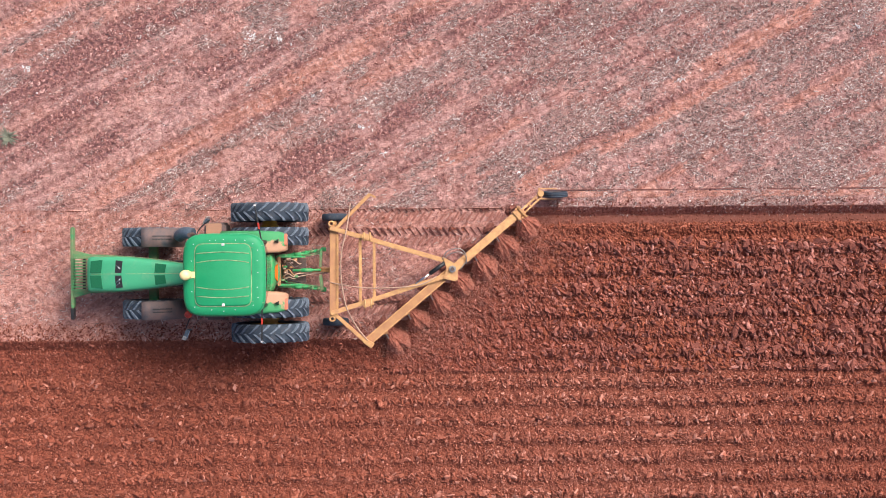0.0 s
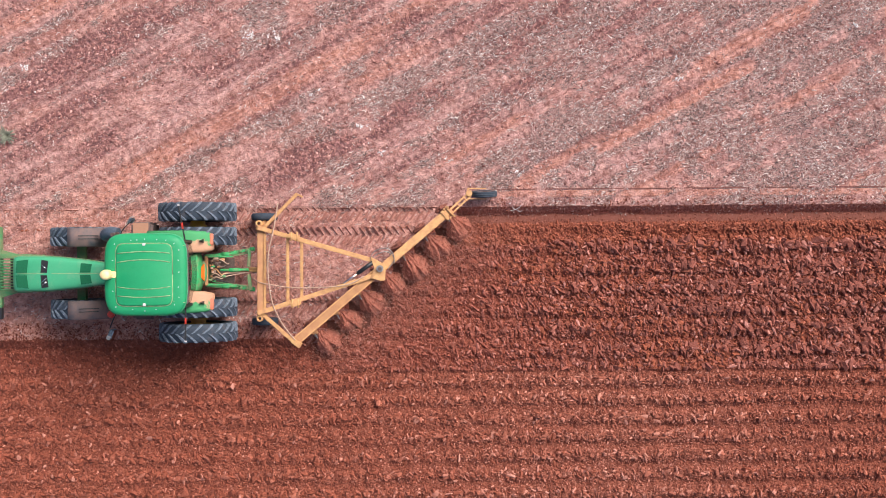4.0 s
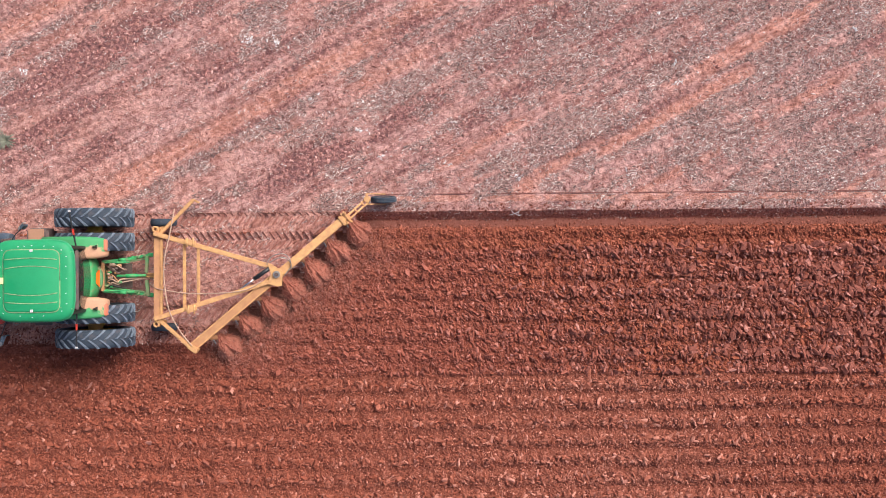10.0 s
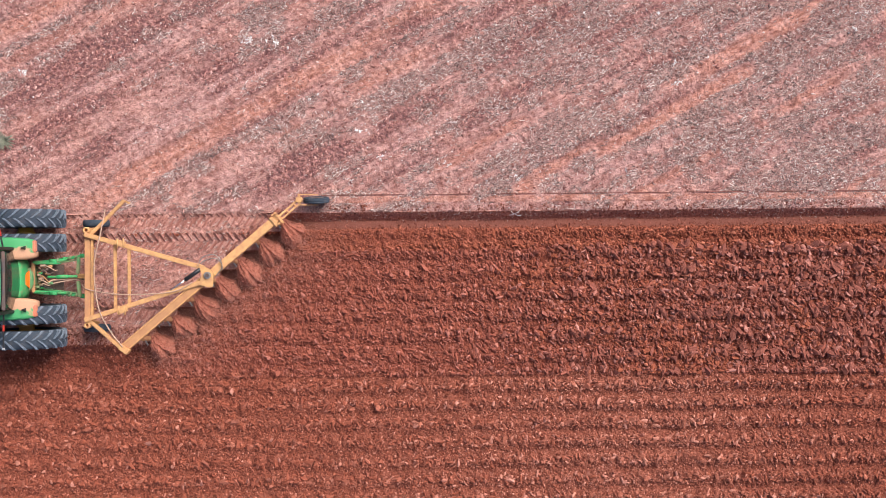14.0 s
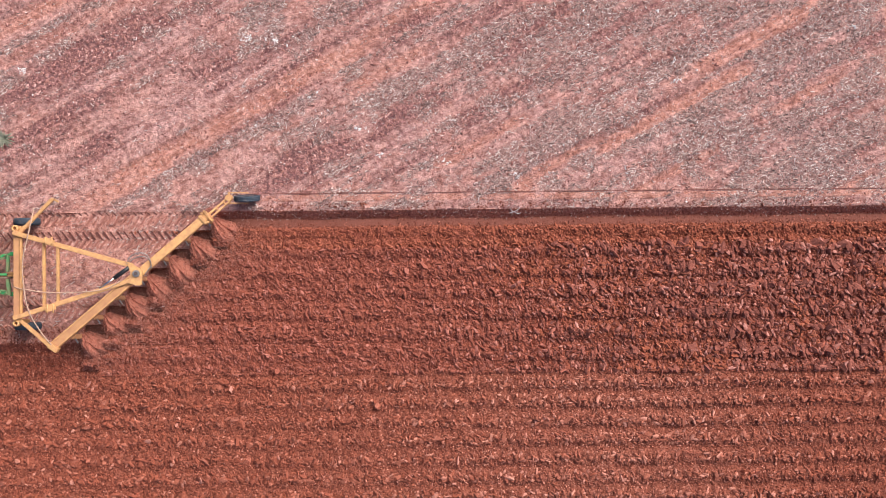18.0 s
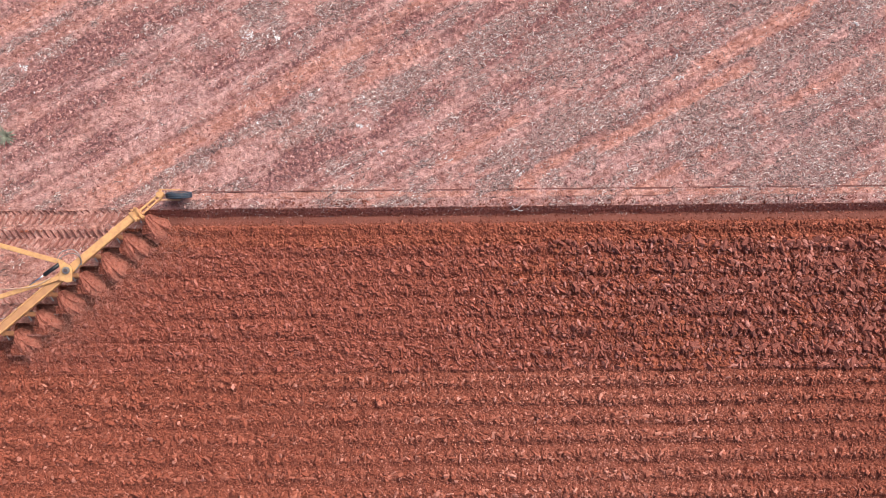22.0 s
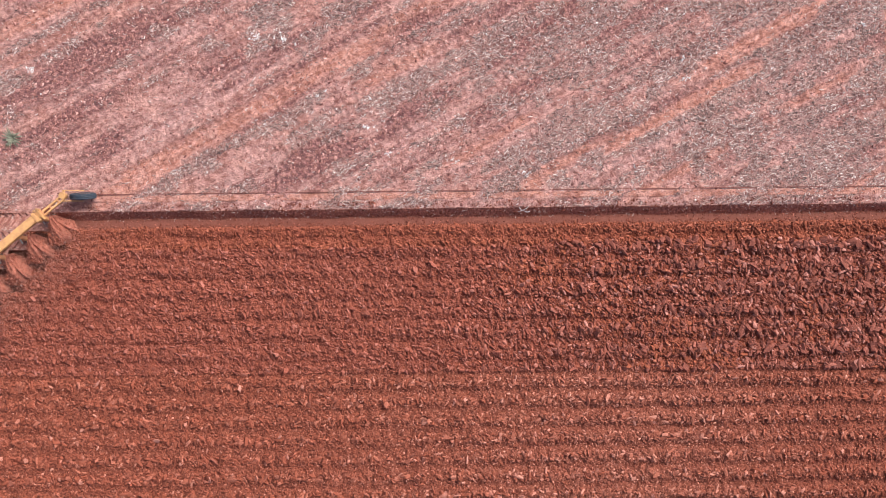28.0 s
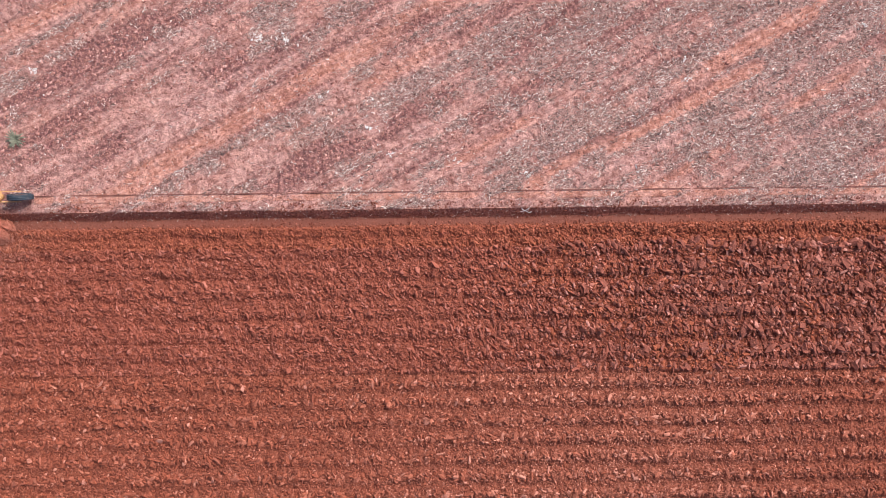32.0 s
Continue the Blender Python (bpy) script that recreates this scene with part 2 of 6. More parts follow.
STEEL = plain("worn_steel", (0.36, 0.34, 0.32), 0.35, 0.8)
DARK_STEEL = plain("soil_polished_steel", (0.16, 0.11, 0.095), 0.45, 0.6)
CHROME = plain("chrome_rod", (0.75, 0.75, 0.75), 0.15, 1.0, 0.05)
HOSE = plain("pale_hydraulic_hose", (0.46, 0.30, 0.22), 0.6)
CREAM = plain("cream_beacon_plastic", (0.85, 0.68, 0.33), 0.4, vary=0.05)
RED = plain("red_reflector", (0.48, 0.040, 0.024), 0.35, vary=0.1)
ORANGE = plain("orange_reflector", (0.80, 0.16, 0.015), 0.4, vary=0.08)
PALE_BAR = plain("pale_marker_band", (0.62, 0.58, 0.58), 0.5)


def glass_material():
    n = Nodes("tinted_cab_glass")
    return n.set(Base_Color=(0.10, 0.14, 0.13, 1), Roughness=0.04, Transmission_Weight=0.85, IOR=1.45)


GLASS = glass_material()


# ---- building blocks ----
def mesh_from(name, verts, tris, mats, index=None, **attrs):
    """A mesh from arrays of corners and triangles, with corner attributes."""
    me = bpy.data.meshes.new(name)
    verts, tris = np.asarray(verts, np.float32), np.asarray(tris, np.int32)
    me.vertices.add(len(verts))
    me.vertices.foreach_set("co", verts.ravel())
    me.loops.add(tris.size)
    me.loops.foreach_set("vertex_index", tris.ravel())
    me.polygons.add(len(tris))
    me.polygons.foreach_set("loop_start", np.arange(len(tris), dtype=np.int32) * 3)
    for m in mats:
        me.materials.append(m)
    if index is not None:
        me.polygons.foreach_set("material_index", np.asarray(index, np.int32))
    for key, values in attrs.items():
        values = np.asarray(values, np.float32)
        kind = "FLOAT_VECTOR" if values.ndim == 2 else "FLOAT"
        me.attributes.new(key, kind, "POINT").data.foreach_set("vector" if values.ndim == 2 else "value", values.ravel())
    me.update()
    me.validate()
    me.shade_flat()
    return me


def part(name, bm, material, parent, label=""):
    """Links a bmesh as one mesh under a thing or a part."""
    me = bpy.data.meshes.new(name)
    bmesh.ops.recalc_face_normals(bm, faces=bm.faces)
    bm.to_mesh(me)
    bm.free()
    me.materials.append(material)
    ob = new(name, me)
    ob.parent = parent
    return tagged(ob, label)


def shell(verts, faces, smooth=False):
    bm = bmesh.new()
    vs = [bm.verts.new(v) for v in verts]
    for f in faces:
        bm.faces.new([vs[i] for i in f])
    if smooth:
        for f in bm.faces:
            f.smooth = True
    return bm


def block(x0, x1, y0, y1, z0, z1, bevel=0.012, bm=None):
    bm = bm or bmesh.new()
    m = Matrix.Translation(((x0 + x1) / 2, (y0 + y1) / 2, (z0 + z1) / 2)) @ Matrix.Diagonal((x1 - x0, y1 - y0, z1 - z0, 1))
    got = bmesh.ops.create_cube(bm, size=1, matrix=m)["verts"]
    if bevel:
        bmesh.ops.bevel(bm, geom=list({e for v in got for e in v.link_edges}), offset=bevel, segments=2, affect="EDGES")
    return bm


def beam(p, q, w, h, bevel=0.012, bm=None, over=0.0):
    """A bar of w across and h high from p to q."""
    p, q = Vector(p), Vector(q)
    along = (q - p).normalized()
    p, q = p - along * over, q + along * over
    side = Vector((0, 0, 1)).cross(along)
    side = side.normalized() if side.length > 1e-4 else Vector((0, 1, 0))
    up = along.cross(side)
    m = Matrix((along, side, up)).transposed().to_4x4()
    m = Matrix.Translation((p + q) / 2) @ m @ Matrix.Diagonal(((q - p).length, w, h, 1))
    bm = bm or bmesh.new()
    got = bmesh.ops.create_cube(bm, size=1, matrix=m)["verts"]
    if bevel:
        bmesh.ops.bevel(bm, geom=list({e for v in got for e in v.link_edges}), offset=bevel, segments=2, affect="EDGES")
    return bm


def rod(p, q, r, seg=12, bm=None, r2=None):
    p, q = Vector(p), Vector(q)
    bm = bm or bmesh.new()
    m = Matrix.Translation((p + q) / 2) @ (q - p).to_track_quat("Z", "Y").to_matrix().to_4x4()
    got = bmesh.ops.create_cone(bm, cap_ends=True, segments=seg, radius1=r, radius2=r if r2 is None else r2, depth=(q - p).length, matrix=m)
    for f in {f for v in got["verts"] for f in v.link_faces}:
        f.smooth = len(f.verts) == 4
    return bm


def spline(points, steps=6):
    """Points along a smooth curve through the given ones."""
    pts = [Vector(p) for p in points]
    ext = [2 * pts[0] - pts[1], *pts, 2 * pts[-1] - pts[-2]]
    out = []
    for a, b, c, d in zip(ext, ext[1:], ext[2:], ext[3:]):
        for k in range(steps):
            t = k / steps
            out.append(0.5 * (2 * b + (c - a) * t + (2 * a - 5 * b + 4 * c - d) * t * t + (3 * b - a - 3 * c + d) * t ** 3))
    return out + [pts[-1]]


def tube(points, r, seg=8, bm=None):
    bm = bm or bmesh.new()
    rings = []
    for i, p in enumerate(points):
        along = (points[min(i + 1, len(points) - 1)] - points[max(i - 1, 0)]).normalized()
        side = along.cross(Vector((0.03, 0.02, 1))).normalized()
        up = side.cross(along)
        rings.append([bm.verts.new(p + r * (math.cos(a) * side + math.sin(a) * up)) for a in (k * math.tau / seg for k in range(seg))])
    for a, b in zip(rings, rings[1:]):
        for k in range(seg):
            bm.faces.new((a[k], a[(k + 1) % seg], b[(k + 1) % seg], b[k])).smooth = True
    bm.faces.new(rings[0][::-1])
    bm.faces.new(rings[-1])
    return bm


def lathe(profile, seg=40, bm=None):
    """Turns a closed outline of (radius, y) about the y axis."""
    bm = bm or bmesh.new()
    rings = []
    for k in range(seg):
        a = k * math.tau / seg
        rings.append([bm.verts.new((r * math.sin(a), y, r * math.cos(a))) for r, y in profile])
    n = len(profile)
    for k in range(seg):
        a, b = rings[k], rings[(k + 1) % seg]
        for j in range(n):
            bm.faces.new((a[j], a[(j + 1) % n], b[(j + 1) % n], b[j])).smooth = True
    return bm


def empty(name, place):
    ob = new(name)
    ob.empty_display_size = 0.3
    ob.matrix_world = place
    return ob


# ---- the soil: noise, planting rows and heights ----
def hashed(i, j, seed):
    h = (i.astype(np.int64) * 374761393 + j.astype(np.int64) * 668265263 + seed * 974634777) & 0x7FFFFFFF
    h = ((h ^ (h >> 13)) * 1274126177) & 0x7FFFFFFF
    h = ((h ^ (h >> 16)) * 668265263) & 0x7FFFFFFF
    return (h & 0xFFFF) / 65535.0


def vnoise(x, y, seed=0):
    x, y = np.asarray(x, float), np.asarray(y, float)
    i, j = np.floor(x), np.floor(y)
    u, v = x - i, y - j
    u, v = u * u * (3 - 2 * u), v * v * (3 - 2 * v)
    a, b = hashed(i, j, seed), hashed(i + 1, j, seed)
    c, d = hashed(i, j + 1, seed), hashed(i + 1, j + 1, seed)
    return (a * (1 - u) + b * u) * (1 - v) + (c * (1 - u) + d * u) * v


def fbm(x, y, seed=0, octaves=3):
    return sum(vnoise(x * 2 ** k, y * 2 ** k, seed + k) / 2 ** (k + 1) for k in range(octaves)) / (1 - 0.5 ** octaves)


EDGE = 1.00                   # where the unploughed crust ends
ROW = radians(28.5)           # the old planting rows run across the field at this angle


# strips along the planting rows: middle, half length, half width, weight
# thick grey litter
GREY = [(-9.15, 5.62, 0.7, 0.11, 0.60), (-10.05, 5.22, 0.8, 0.11, 0.55), (-8.26, 5.79, 0.4, 0.19, 0.60), (-4.30, 5.14, 0.5, 0.16, 0.60),
        (-2.59, 5.80, 0.7, 0.27, 0.70), (-1.02, 5.10, 1.6, 0.08, 0.90), (-4.94, 2.75, 2.3, 0.10, 0.85), (-2.80, 4.44, 0.3, 0.11, 0.60),
        (-1.37, 3.88, 0.7, 0.16, 0.60), (0.69, 5.02, 0.5, 0.16, 0.70), (2.86, 2.94, 0.7, 0.18, 0.90), (1.69, 2.41, 0.8, 0.19, 0.80),
        (6.15, 3.42, 1.5, 0.07, 1.00), (7.81, 5.63, 0.8, 0.11, 0.90), (9.86, 5.54, 0.8, 0.16, 0.90), (9.44, 4.59, 0.7, 0.19, 0.80),
        (8.61, 3.98, 0.5, 0.11, 0.80), (9.69, 2.47, 1.1, 0.41, 0.50)]
# dark cloddy soil with little litter
MAROON = [(-8.06, 5.11, 1.2, 0.41, 0.90), (-9.30, 4.37, 1.0, 0.27, 0.90), (-10.06, 3.83, 0.8, 0.18, 0.80), (-7.04, 4.55, 0.7, 0.14, 0.70),
          (-8.22, 3.74, 0.8, 0.18, 0.80), (-5.61, 4.60, 0.8, 0.33, 0.60), (-6.42, 5.71, 1.1, 0.16, 0.80), (-9.31, 3.27, 1.1, 0.18, 0.80),
          (-9.87, 2.52, 1.1, 0.21, 0.60), (-8.36, 2.58, 0.7, 0.25, 0.50), (-10.08, 1.80, 0.5, 0.11, 0.50), (1.92, 5.07, 1.2, 0.44, 0.80),
          (-0.69, 3.46, 1.0, 0.27, 0.90), (1.22, 3.51, 1.0, 0.25, 0.80), (-3.03, 2.39, 0.8, 0.36, 0.70), (-3.58, 1.85, 1.2, 0.19, 0.60),
          (6.96, 2.29, 0.8, 0.22, 0.50)]
# swept bare and orange
LANE = [(-9.84, 5.85, 1.1, 0.25, 0.80), (-9.71, 5.08, 1.3, 0.18, 0.60), (-5.35, 3.07, 2.7, 0.26, 1.00), (-1.36, 5.35, 1.6, 0.27, 0.80),
        (-7.76, 1.68, 1.1, 0.25, 0.80), (-1.09, 4.53, 1.1, 0.18, 0.70), (0.94, 2.62, 1.2, 0.14, 0.80), (2.78, 2.12, 1.1, 0.12, 0.80),
        (2.30, 1.65, 0.7, 0.11, 0.60), (5.75, 3.44, 2.0, 0.17, 1.00), (6.50, 4.48, 1.1, 0.12, 0.60), (7.94, 5.22, 1.8, 0.22, 1.00), (8.89, 3.75, 0.9, 0.15, 0.80),
        (5.03, 1.55, 1.1, 0.12, 0.70), (6.34, 2.23, 0.8, 0.12, 0.70), (10.10, 1.64, 0.5, 0.12, 0.70), (-3.01, 4.51, 0.8, 0.19, 0.60)]
# pale crusted and bare
PALE = [(-6.77, 5.09, 0.8, 0.21, 0.90), (-8.76, 3.88, 0.8, 0.26, 0.80), (-7.87, 4.28, 0.7, 0.16, 0.80), (-5.89, 3.78, 0.9, 0.26, 1.00),
        (-6.99, 3.11, 0.7, 0.19, 0.80), (-4.65, 4.46, 0.7, 0.27, 0.90), (-0.01, 3.25, 0.5, 0.16, 0.80), (-0.84, 2.80, 0.5, 0.16, 0.90),
        (-0.84, 2.16, 0.5, 0.14, 0.60), (8.69, 4.43, 0.5, 0.22, 0.80), (9.58, 5.07, 0.5, 0.11, 0.80), (8.81, 2.82, 0.8, 0.16, 0.80),
        (4.90, 2.38, 0.8, 0.16, 0.80), (3.67, 1.91, 0.7, 0.14, 0.70), (-4.53, 2.57, 0.8, 0.11, 0.60), (-2.11, 5.25, 0.7, 0.16, 0.60)]


def banded(strips, x, y):
    """How strongly a place belongs to strips of one kind."""
    out = np.zeros_like(np.asarray(x, float))
    if np.size(y) == 0 or np.max(y) < 0.9:
        return out
    c, s = math.cos(ROW), math.sin(ROW)
    wob = 0.15 * (fbm(x * 0.9, y * 0.9, 13) - 0.5) + 0.12 * (fbm(x * 3.1, y * 3.1, 15) - 0.5)
    pull = 0.9 * (fbm(x * 1.3, y * 1.3, 17) - 0.5)
    for mx, my, reach, half, gain in strips:
        a, r = (x - mx) * c + (y - my) * s + pull, (y - my) * c - (x - mx) * s + wob
        out = out + gain * np.exp(-(r / half) ** 4) * np.clip((reach + 0.35 - np.abs(a)) / 0.7, 0, 1)
    return np.clip(out, 0, 1)


def across(x, y):
    return y * math.cos(ROW) - x * math.sin(ROW) + 0.18 * (fbm(x * 0.25, y * 0.25, 5) - 0.5)


def along_row(x, y):
    return x * math.cos(ROW) + y * math.sin(ROW)


def lane_mask(x, y):
    return np.max([banded(LANE, x, y), 0.9 * np.clip((OLD_EDGE + 0.7 - y) / 0.4, 0, 1), np.where(y < EDGE, 0.60, 0.0)], axis=0)


def maroon_mask(x, y):
    a, r = along_row(x, y), across(x, y)
    lines = np.clip((fbm(a * 0.5, r * 5.0, 47, 3) - 0.53) * 6, 0, 1) * (0.75 - 0.6 * banded(LANE, x, y))
    return np.clip(banded(MAROON, x, y) * (0.55 + 0.9 * fbm(a * 1.2, r * 5, 49, 2)) + lines + 0.5 * np.clip((fbm(a * 0.5, r * 1.6, 45, 3) - 0.58) * 5, 0, 1), 0, 1) * np.where(y < EDGE, 0.55, 1.0)


def straw_mask(x, y):
    """How thickly plant residue lies, 0 to 1."""
    x, y = np.asarray(x, float), np.asarray(y, float)
    r, a = across(x, y), along_row(x, y)
    rows = (0.5 + 0.5 * np.cos(r * math.tau / 0.78 + 2.0 * (fbm(a * 0.4, r * 0.4, 11) - 0.5))) ** 2.2
    patch = fbm(a * 0.45, r * 1.3, 21, 3)
    fleck = fbm(a * 2.2, r * 4.5, 25, 3)
    dots, gaps = fbm(x * 5, y * 5, 29, 2), fbm(x * 1.5, y * 1.9, 23, 2)
    lines = fbm(a * 0.55, r * 5.5, 27, 3)
    side = np.clip((x + 1) / 3, 0, 1) * 0.26 + np.clip((x - 5) / 4, 0, 1) * 0.14
    s = rows * 0.20 + (lines - 0.5) * 1.3 + banded(GREY, x, y) * 1.0 - banded(LANE, x, y) * 0.75 - banded(PALE, x, y) * 0.5 - banded(MAROON, x, y) * 0.10
    s = s + (patch - 0.5) * 0.9 + (fleck - 0.5) * 0.9 + (dots - 0.5) * 0.7 + (gaps - 0.5) * 1.1 + 0.16 + side
    return np.clip((s - 0.27) * 2.5, 0, 1) * np.where(y < EDGE, 0.32, 1.0) * np.where(y < OLD_EDGE + 0.5, 0.45, 1.0)


def field_height(x, y):
    r = across(x, y)
    h = 0.018 * np.cos(r * math.tau / 0.80) - 0.03 * lane_mask(x, y) + 0.05 * (fbm(along_row(x, y) * 1.3, r * 9, 33, 2) - 0.5)
    h = h + 0.030 * (fbm(x * 3, y * 3, 31) - 0.5) + 0.050 * (fbm(x * 10, y * 10, 41, 2) - 0.5)
    return h


# the strip that the plough turns: seven slices, each thrown one place over into the furrow of the one before
SLICE, DEPTH, FRESH = 0.4525, 0.24, 0.505
OLD_EDGE = EDGE - 7 * SLICE
FRESH_TOP = EDGE - 0.427
FRESH_END = FRESH_TOP - 7 * FRESH
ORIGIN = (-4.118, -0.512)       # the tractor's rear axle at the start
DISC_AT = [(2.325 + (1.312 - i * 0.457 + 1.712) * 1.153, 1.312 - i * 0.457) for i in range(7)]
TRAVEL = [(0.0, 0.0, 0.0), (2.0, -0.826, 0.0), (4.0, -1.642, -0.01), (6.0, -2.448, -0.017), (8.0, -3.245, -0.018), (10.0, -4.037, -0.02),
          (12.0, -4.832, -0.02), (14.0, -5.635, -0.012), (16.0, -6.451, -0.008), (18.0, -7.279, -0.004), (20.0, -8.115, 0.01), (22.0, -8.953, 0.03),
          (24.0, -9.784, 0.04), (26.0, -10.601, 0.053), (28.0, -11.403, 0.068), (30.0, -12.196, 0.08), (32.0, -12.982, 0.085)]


def gone(t):
    return float(np.interp(t, [r[0] for r in TRAVEL], [r[1] for r in TRAVEL]))


def when(dx):
    """The time at which the plough has gone dx (negative) along its way."""
    return float(np.interp(-dx, [-r[1] for r in TRAVEL], [r[0] for r in TRAVEL]))


def disc_x(i, t=0.0):
    return ORIGIN[0] + DISC_AT[i][0] + gone(t)


def fresh_height(x, y):
    k = (FRESH_TOP - y) / FRESH
    off = (k + 0.18 * (fbm(x * 1.2, y * 0.5, 59) - 0.5)) % 1.0
    trough = np.exp(-((off - 0.5) / 0.16) ** 2)
    return -0.058 - (0.034 + 0.030 * np.clip((x - 1) / 6, 0, 1)) * trough * (0.5 + 0.9 * fbm(x * 0.9, y * 0.7, 57)) + 0.03 * (0.5 - off) + 0.095 * (fbm(x * 4, y * 4, 51) - 0.5) + 0.095 * (fbm(x * 8, y * 8, 55, 2) - 0.5)


OLD_ROW, OLD_TOP = 0.457, -2.754


def old_height(x, y):
    k = (OLD_TOP - y) / OLD_ROW
    off = (k + 0.16 * (fbm(x * 0.9, y * 0.5, 63) - 0.5)) % 1.0
    trough = (0.5 - 0.5 * np.cos(off * math.tau)) ** 1.3
    deep = 0.45 + 0.80 * np.clip((x + 5) / 11, 0, 1)
    return -0.045 - 0.066 * trough * (0.1 + 1.5 * fbm(x * 0.9, y * 1.1, 67)) * deep + 0.060 * (fbm(x * 4, y * 4, 61) - 0.5) + 0.075 * (fbm(x * 9, y * 9, 65, 2) - 0.5)


def wall_width(x):
    return 0.14 + 0.10 * fbm(x * 1.7, x * 0 + 3.3, 95)


def ground_zone(x, y):
    """0 field, 1 fresh ploughed, 2 older ploughed, 3 furrow wall, 4 furrow floor."""
    slot = np.clip(np.floor((EDGE - y) / SLICE), 0, 6).astype(int)
    start = np.array([disc_x(i) for i in range(7)])
    end = np.array([disc_x(i, 32) - 0.1 for i in range(7)])
    turned_now = np.array([disc_x(i) for i in range(7)])[np.clip(np.floor((FRESH_TOP - y) / FRESH), 0, 6).astype(int)] + 0.29
    zone = np.full(x.shape, 0)
    zone[y < FRESH_END] = 2
    strip = (y <= EDGE) & (y >= FRESH_END)
    zone[strip & (y >= OLD_EDGE) & (x > end[slot])] = 4
    zone[strip & (y < OLD_EDGE)] = 4
    zone[strip & (x > turned_now) & (y < FRESH_TOP)] = 1
    wall = (zone == 4) & (y > EDGE - wall_width(x))
    zone[wall] = 3
    zone[(zone == 4) & (y < OLD_EDGE)] = 1
    return zone


def ground_height(x, y):
    zone = ground_zone(x, y)
    h = np.where(zone == 0, field_height(x, y), 0.0)
    turned = fresh_height(x, y)
    open_furrow = (y < OLD_EDGE) & (x < disc_x(6) + 0.35)
    slump = 0.17 * np.clip(1 - (OLD_EDGE - y) / (0.16 + 0.10 * fbm(x * 2.1, x * 0 + 7.7, 99)), 0, 1)
    h = np.where(zone == 1, np.where(open_furrow, turned * 0.7 - 0.14 + 0.10 * np.clip((OLD_EDGE - 0.40 - y) / 0.3, 0, 1) + slump, turned), h)
    h = np.where(zone == 2, old_height(x, y), h)
    small = 0.02 * (fbm(x * 9, y * 9, 71) - 0.5)
    floor = -DEPTH - 0.035 + small
    h = np.where(zone == 4, floor, h)
    top_wall = np.clip((EDGE - y) / wall_width(x), 0, 1)
    wall = -top_wall * (DEPTH + 0.035) + small * 2.5 * (1 - np.abs(2 * top_wall - 1))
    return np.where(zone == 3, wall, h), zone


def make_ground():
    far = np.array([14, 16, 20, 28, 45, 80, 150, 300, 700, 2500.0])
    xs = np.concatenate((-far[::-1], np.arange(-12.6, 11.81, 0.04), far - 1.5))
    ys = np.concatenate((-far[::-1], np.arange(-7.0, FRESH_END - 0.04, 0.045), np.arange(FRESH_END, EDGE + 0.02, 0.035), np.arange(EDGE + 0.02, 7.2, 0.035), far))
    X, Y = np.meshgrid(xs, ys)
    h, zone = ground_height(X, Y)
    X2 = X.ravel()
    ny, nx = X.shape
    i = (np.arange(ny - 1)[:, None] * nx + np.arange(nx - 1)[None]).ravel()
    tris = np.concatenate((np.stack((i, i + 1, i + nx + 1), 1), np.stack((i, i + nx + 1, i + nx), 1)))
    cx, cy = (X[:-1, :-1] + X[1:, 1:]) / 2, (Y[:-1, :-1] + Y[1:, 1:]) / 2
    face = ground_zone(cx, cy).ravel()
    co = np.stack((X2, Y.ravel(), h.ravel()), 1)
    me = mesh_from("ground", co, tris, [FIELD, SLICE_SOIL, OLD, WALL, FLOOR], np.concatenate((face, face)),
                   rest=np.stack((X2, Y.ravel(), np.zeros_like(X2)), 1), straw=straw_mask(X, Y).ravel(), lane=lane_mask(X, Y).ravel(),
                   maroon=maroon_mask(X, Y).ravel(), pale=banded(PALE, X, Y).ravel())
    return tagged(new("ground", me), "red farm soil, crusted stubble beside freshly ploughed furrows", "field", kind="structure")


# ---- scattered pieces ----
ICO = bmesh.new()
bmesh.ops.create_icosphere(ICO, subdivisions=1, radius=1.0)
ICO_V = np.array([v.co[:] for v in ICO.verts])
ICO_F = np.array([[v.index for v in f.verts] for f in ICO.faces])
ICO.free()


OCT_V = np.array([(1, 0, 0), (-1, 0, 0), (0, 1, 0), (0, -1, 0), (0, 0, 1), (0, 0, -1.0)])
OCT_F = np.array([(0, 2, 4), (2, 1, 4), (1, 3, 4), (3, 0, 4), (2, 0, 5), (1, 2, 5), (3, 1, 5), (0, 3, 5)])


BOX_V = np.array([(a, b, c) for c in (-0.62, 0.62) for b in (-0.72, 0.72) for a in (-0.72, 0.72)])
BOX_F = np.array([(0, 2, 3), (0, 3, 1), (4, 5, 7), (4, 7, 6), (0, 1, 5), (0, 5, 4), (2, 6, 7), (2, 7, 3), (0, 4, 6), (0, 6, 2), (1, 3, 7), (1, 7, 5)])


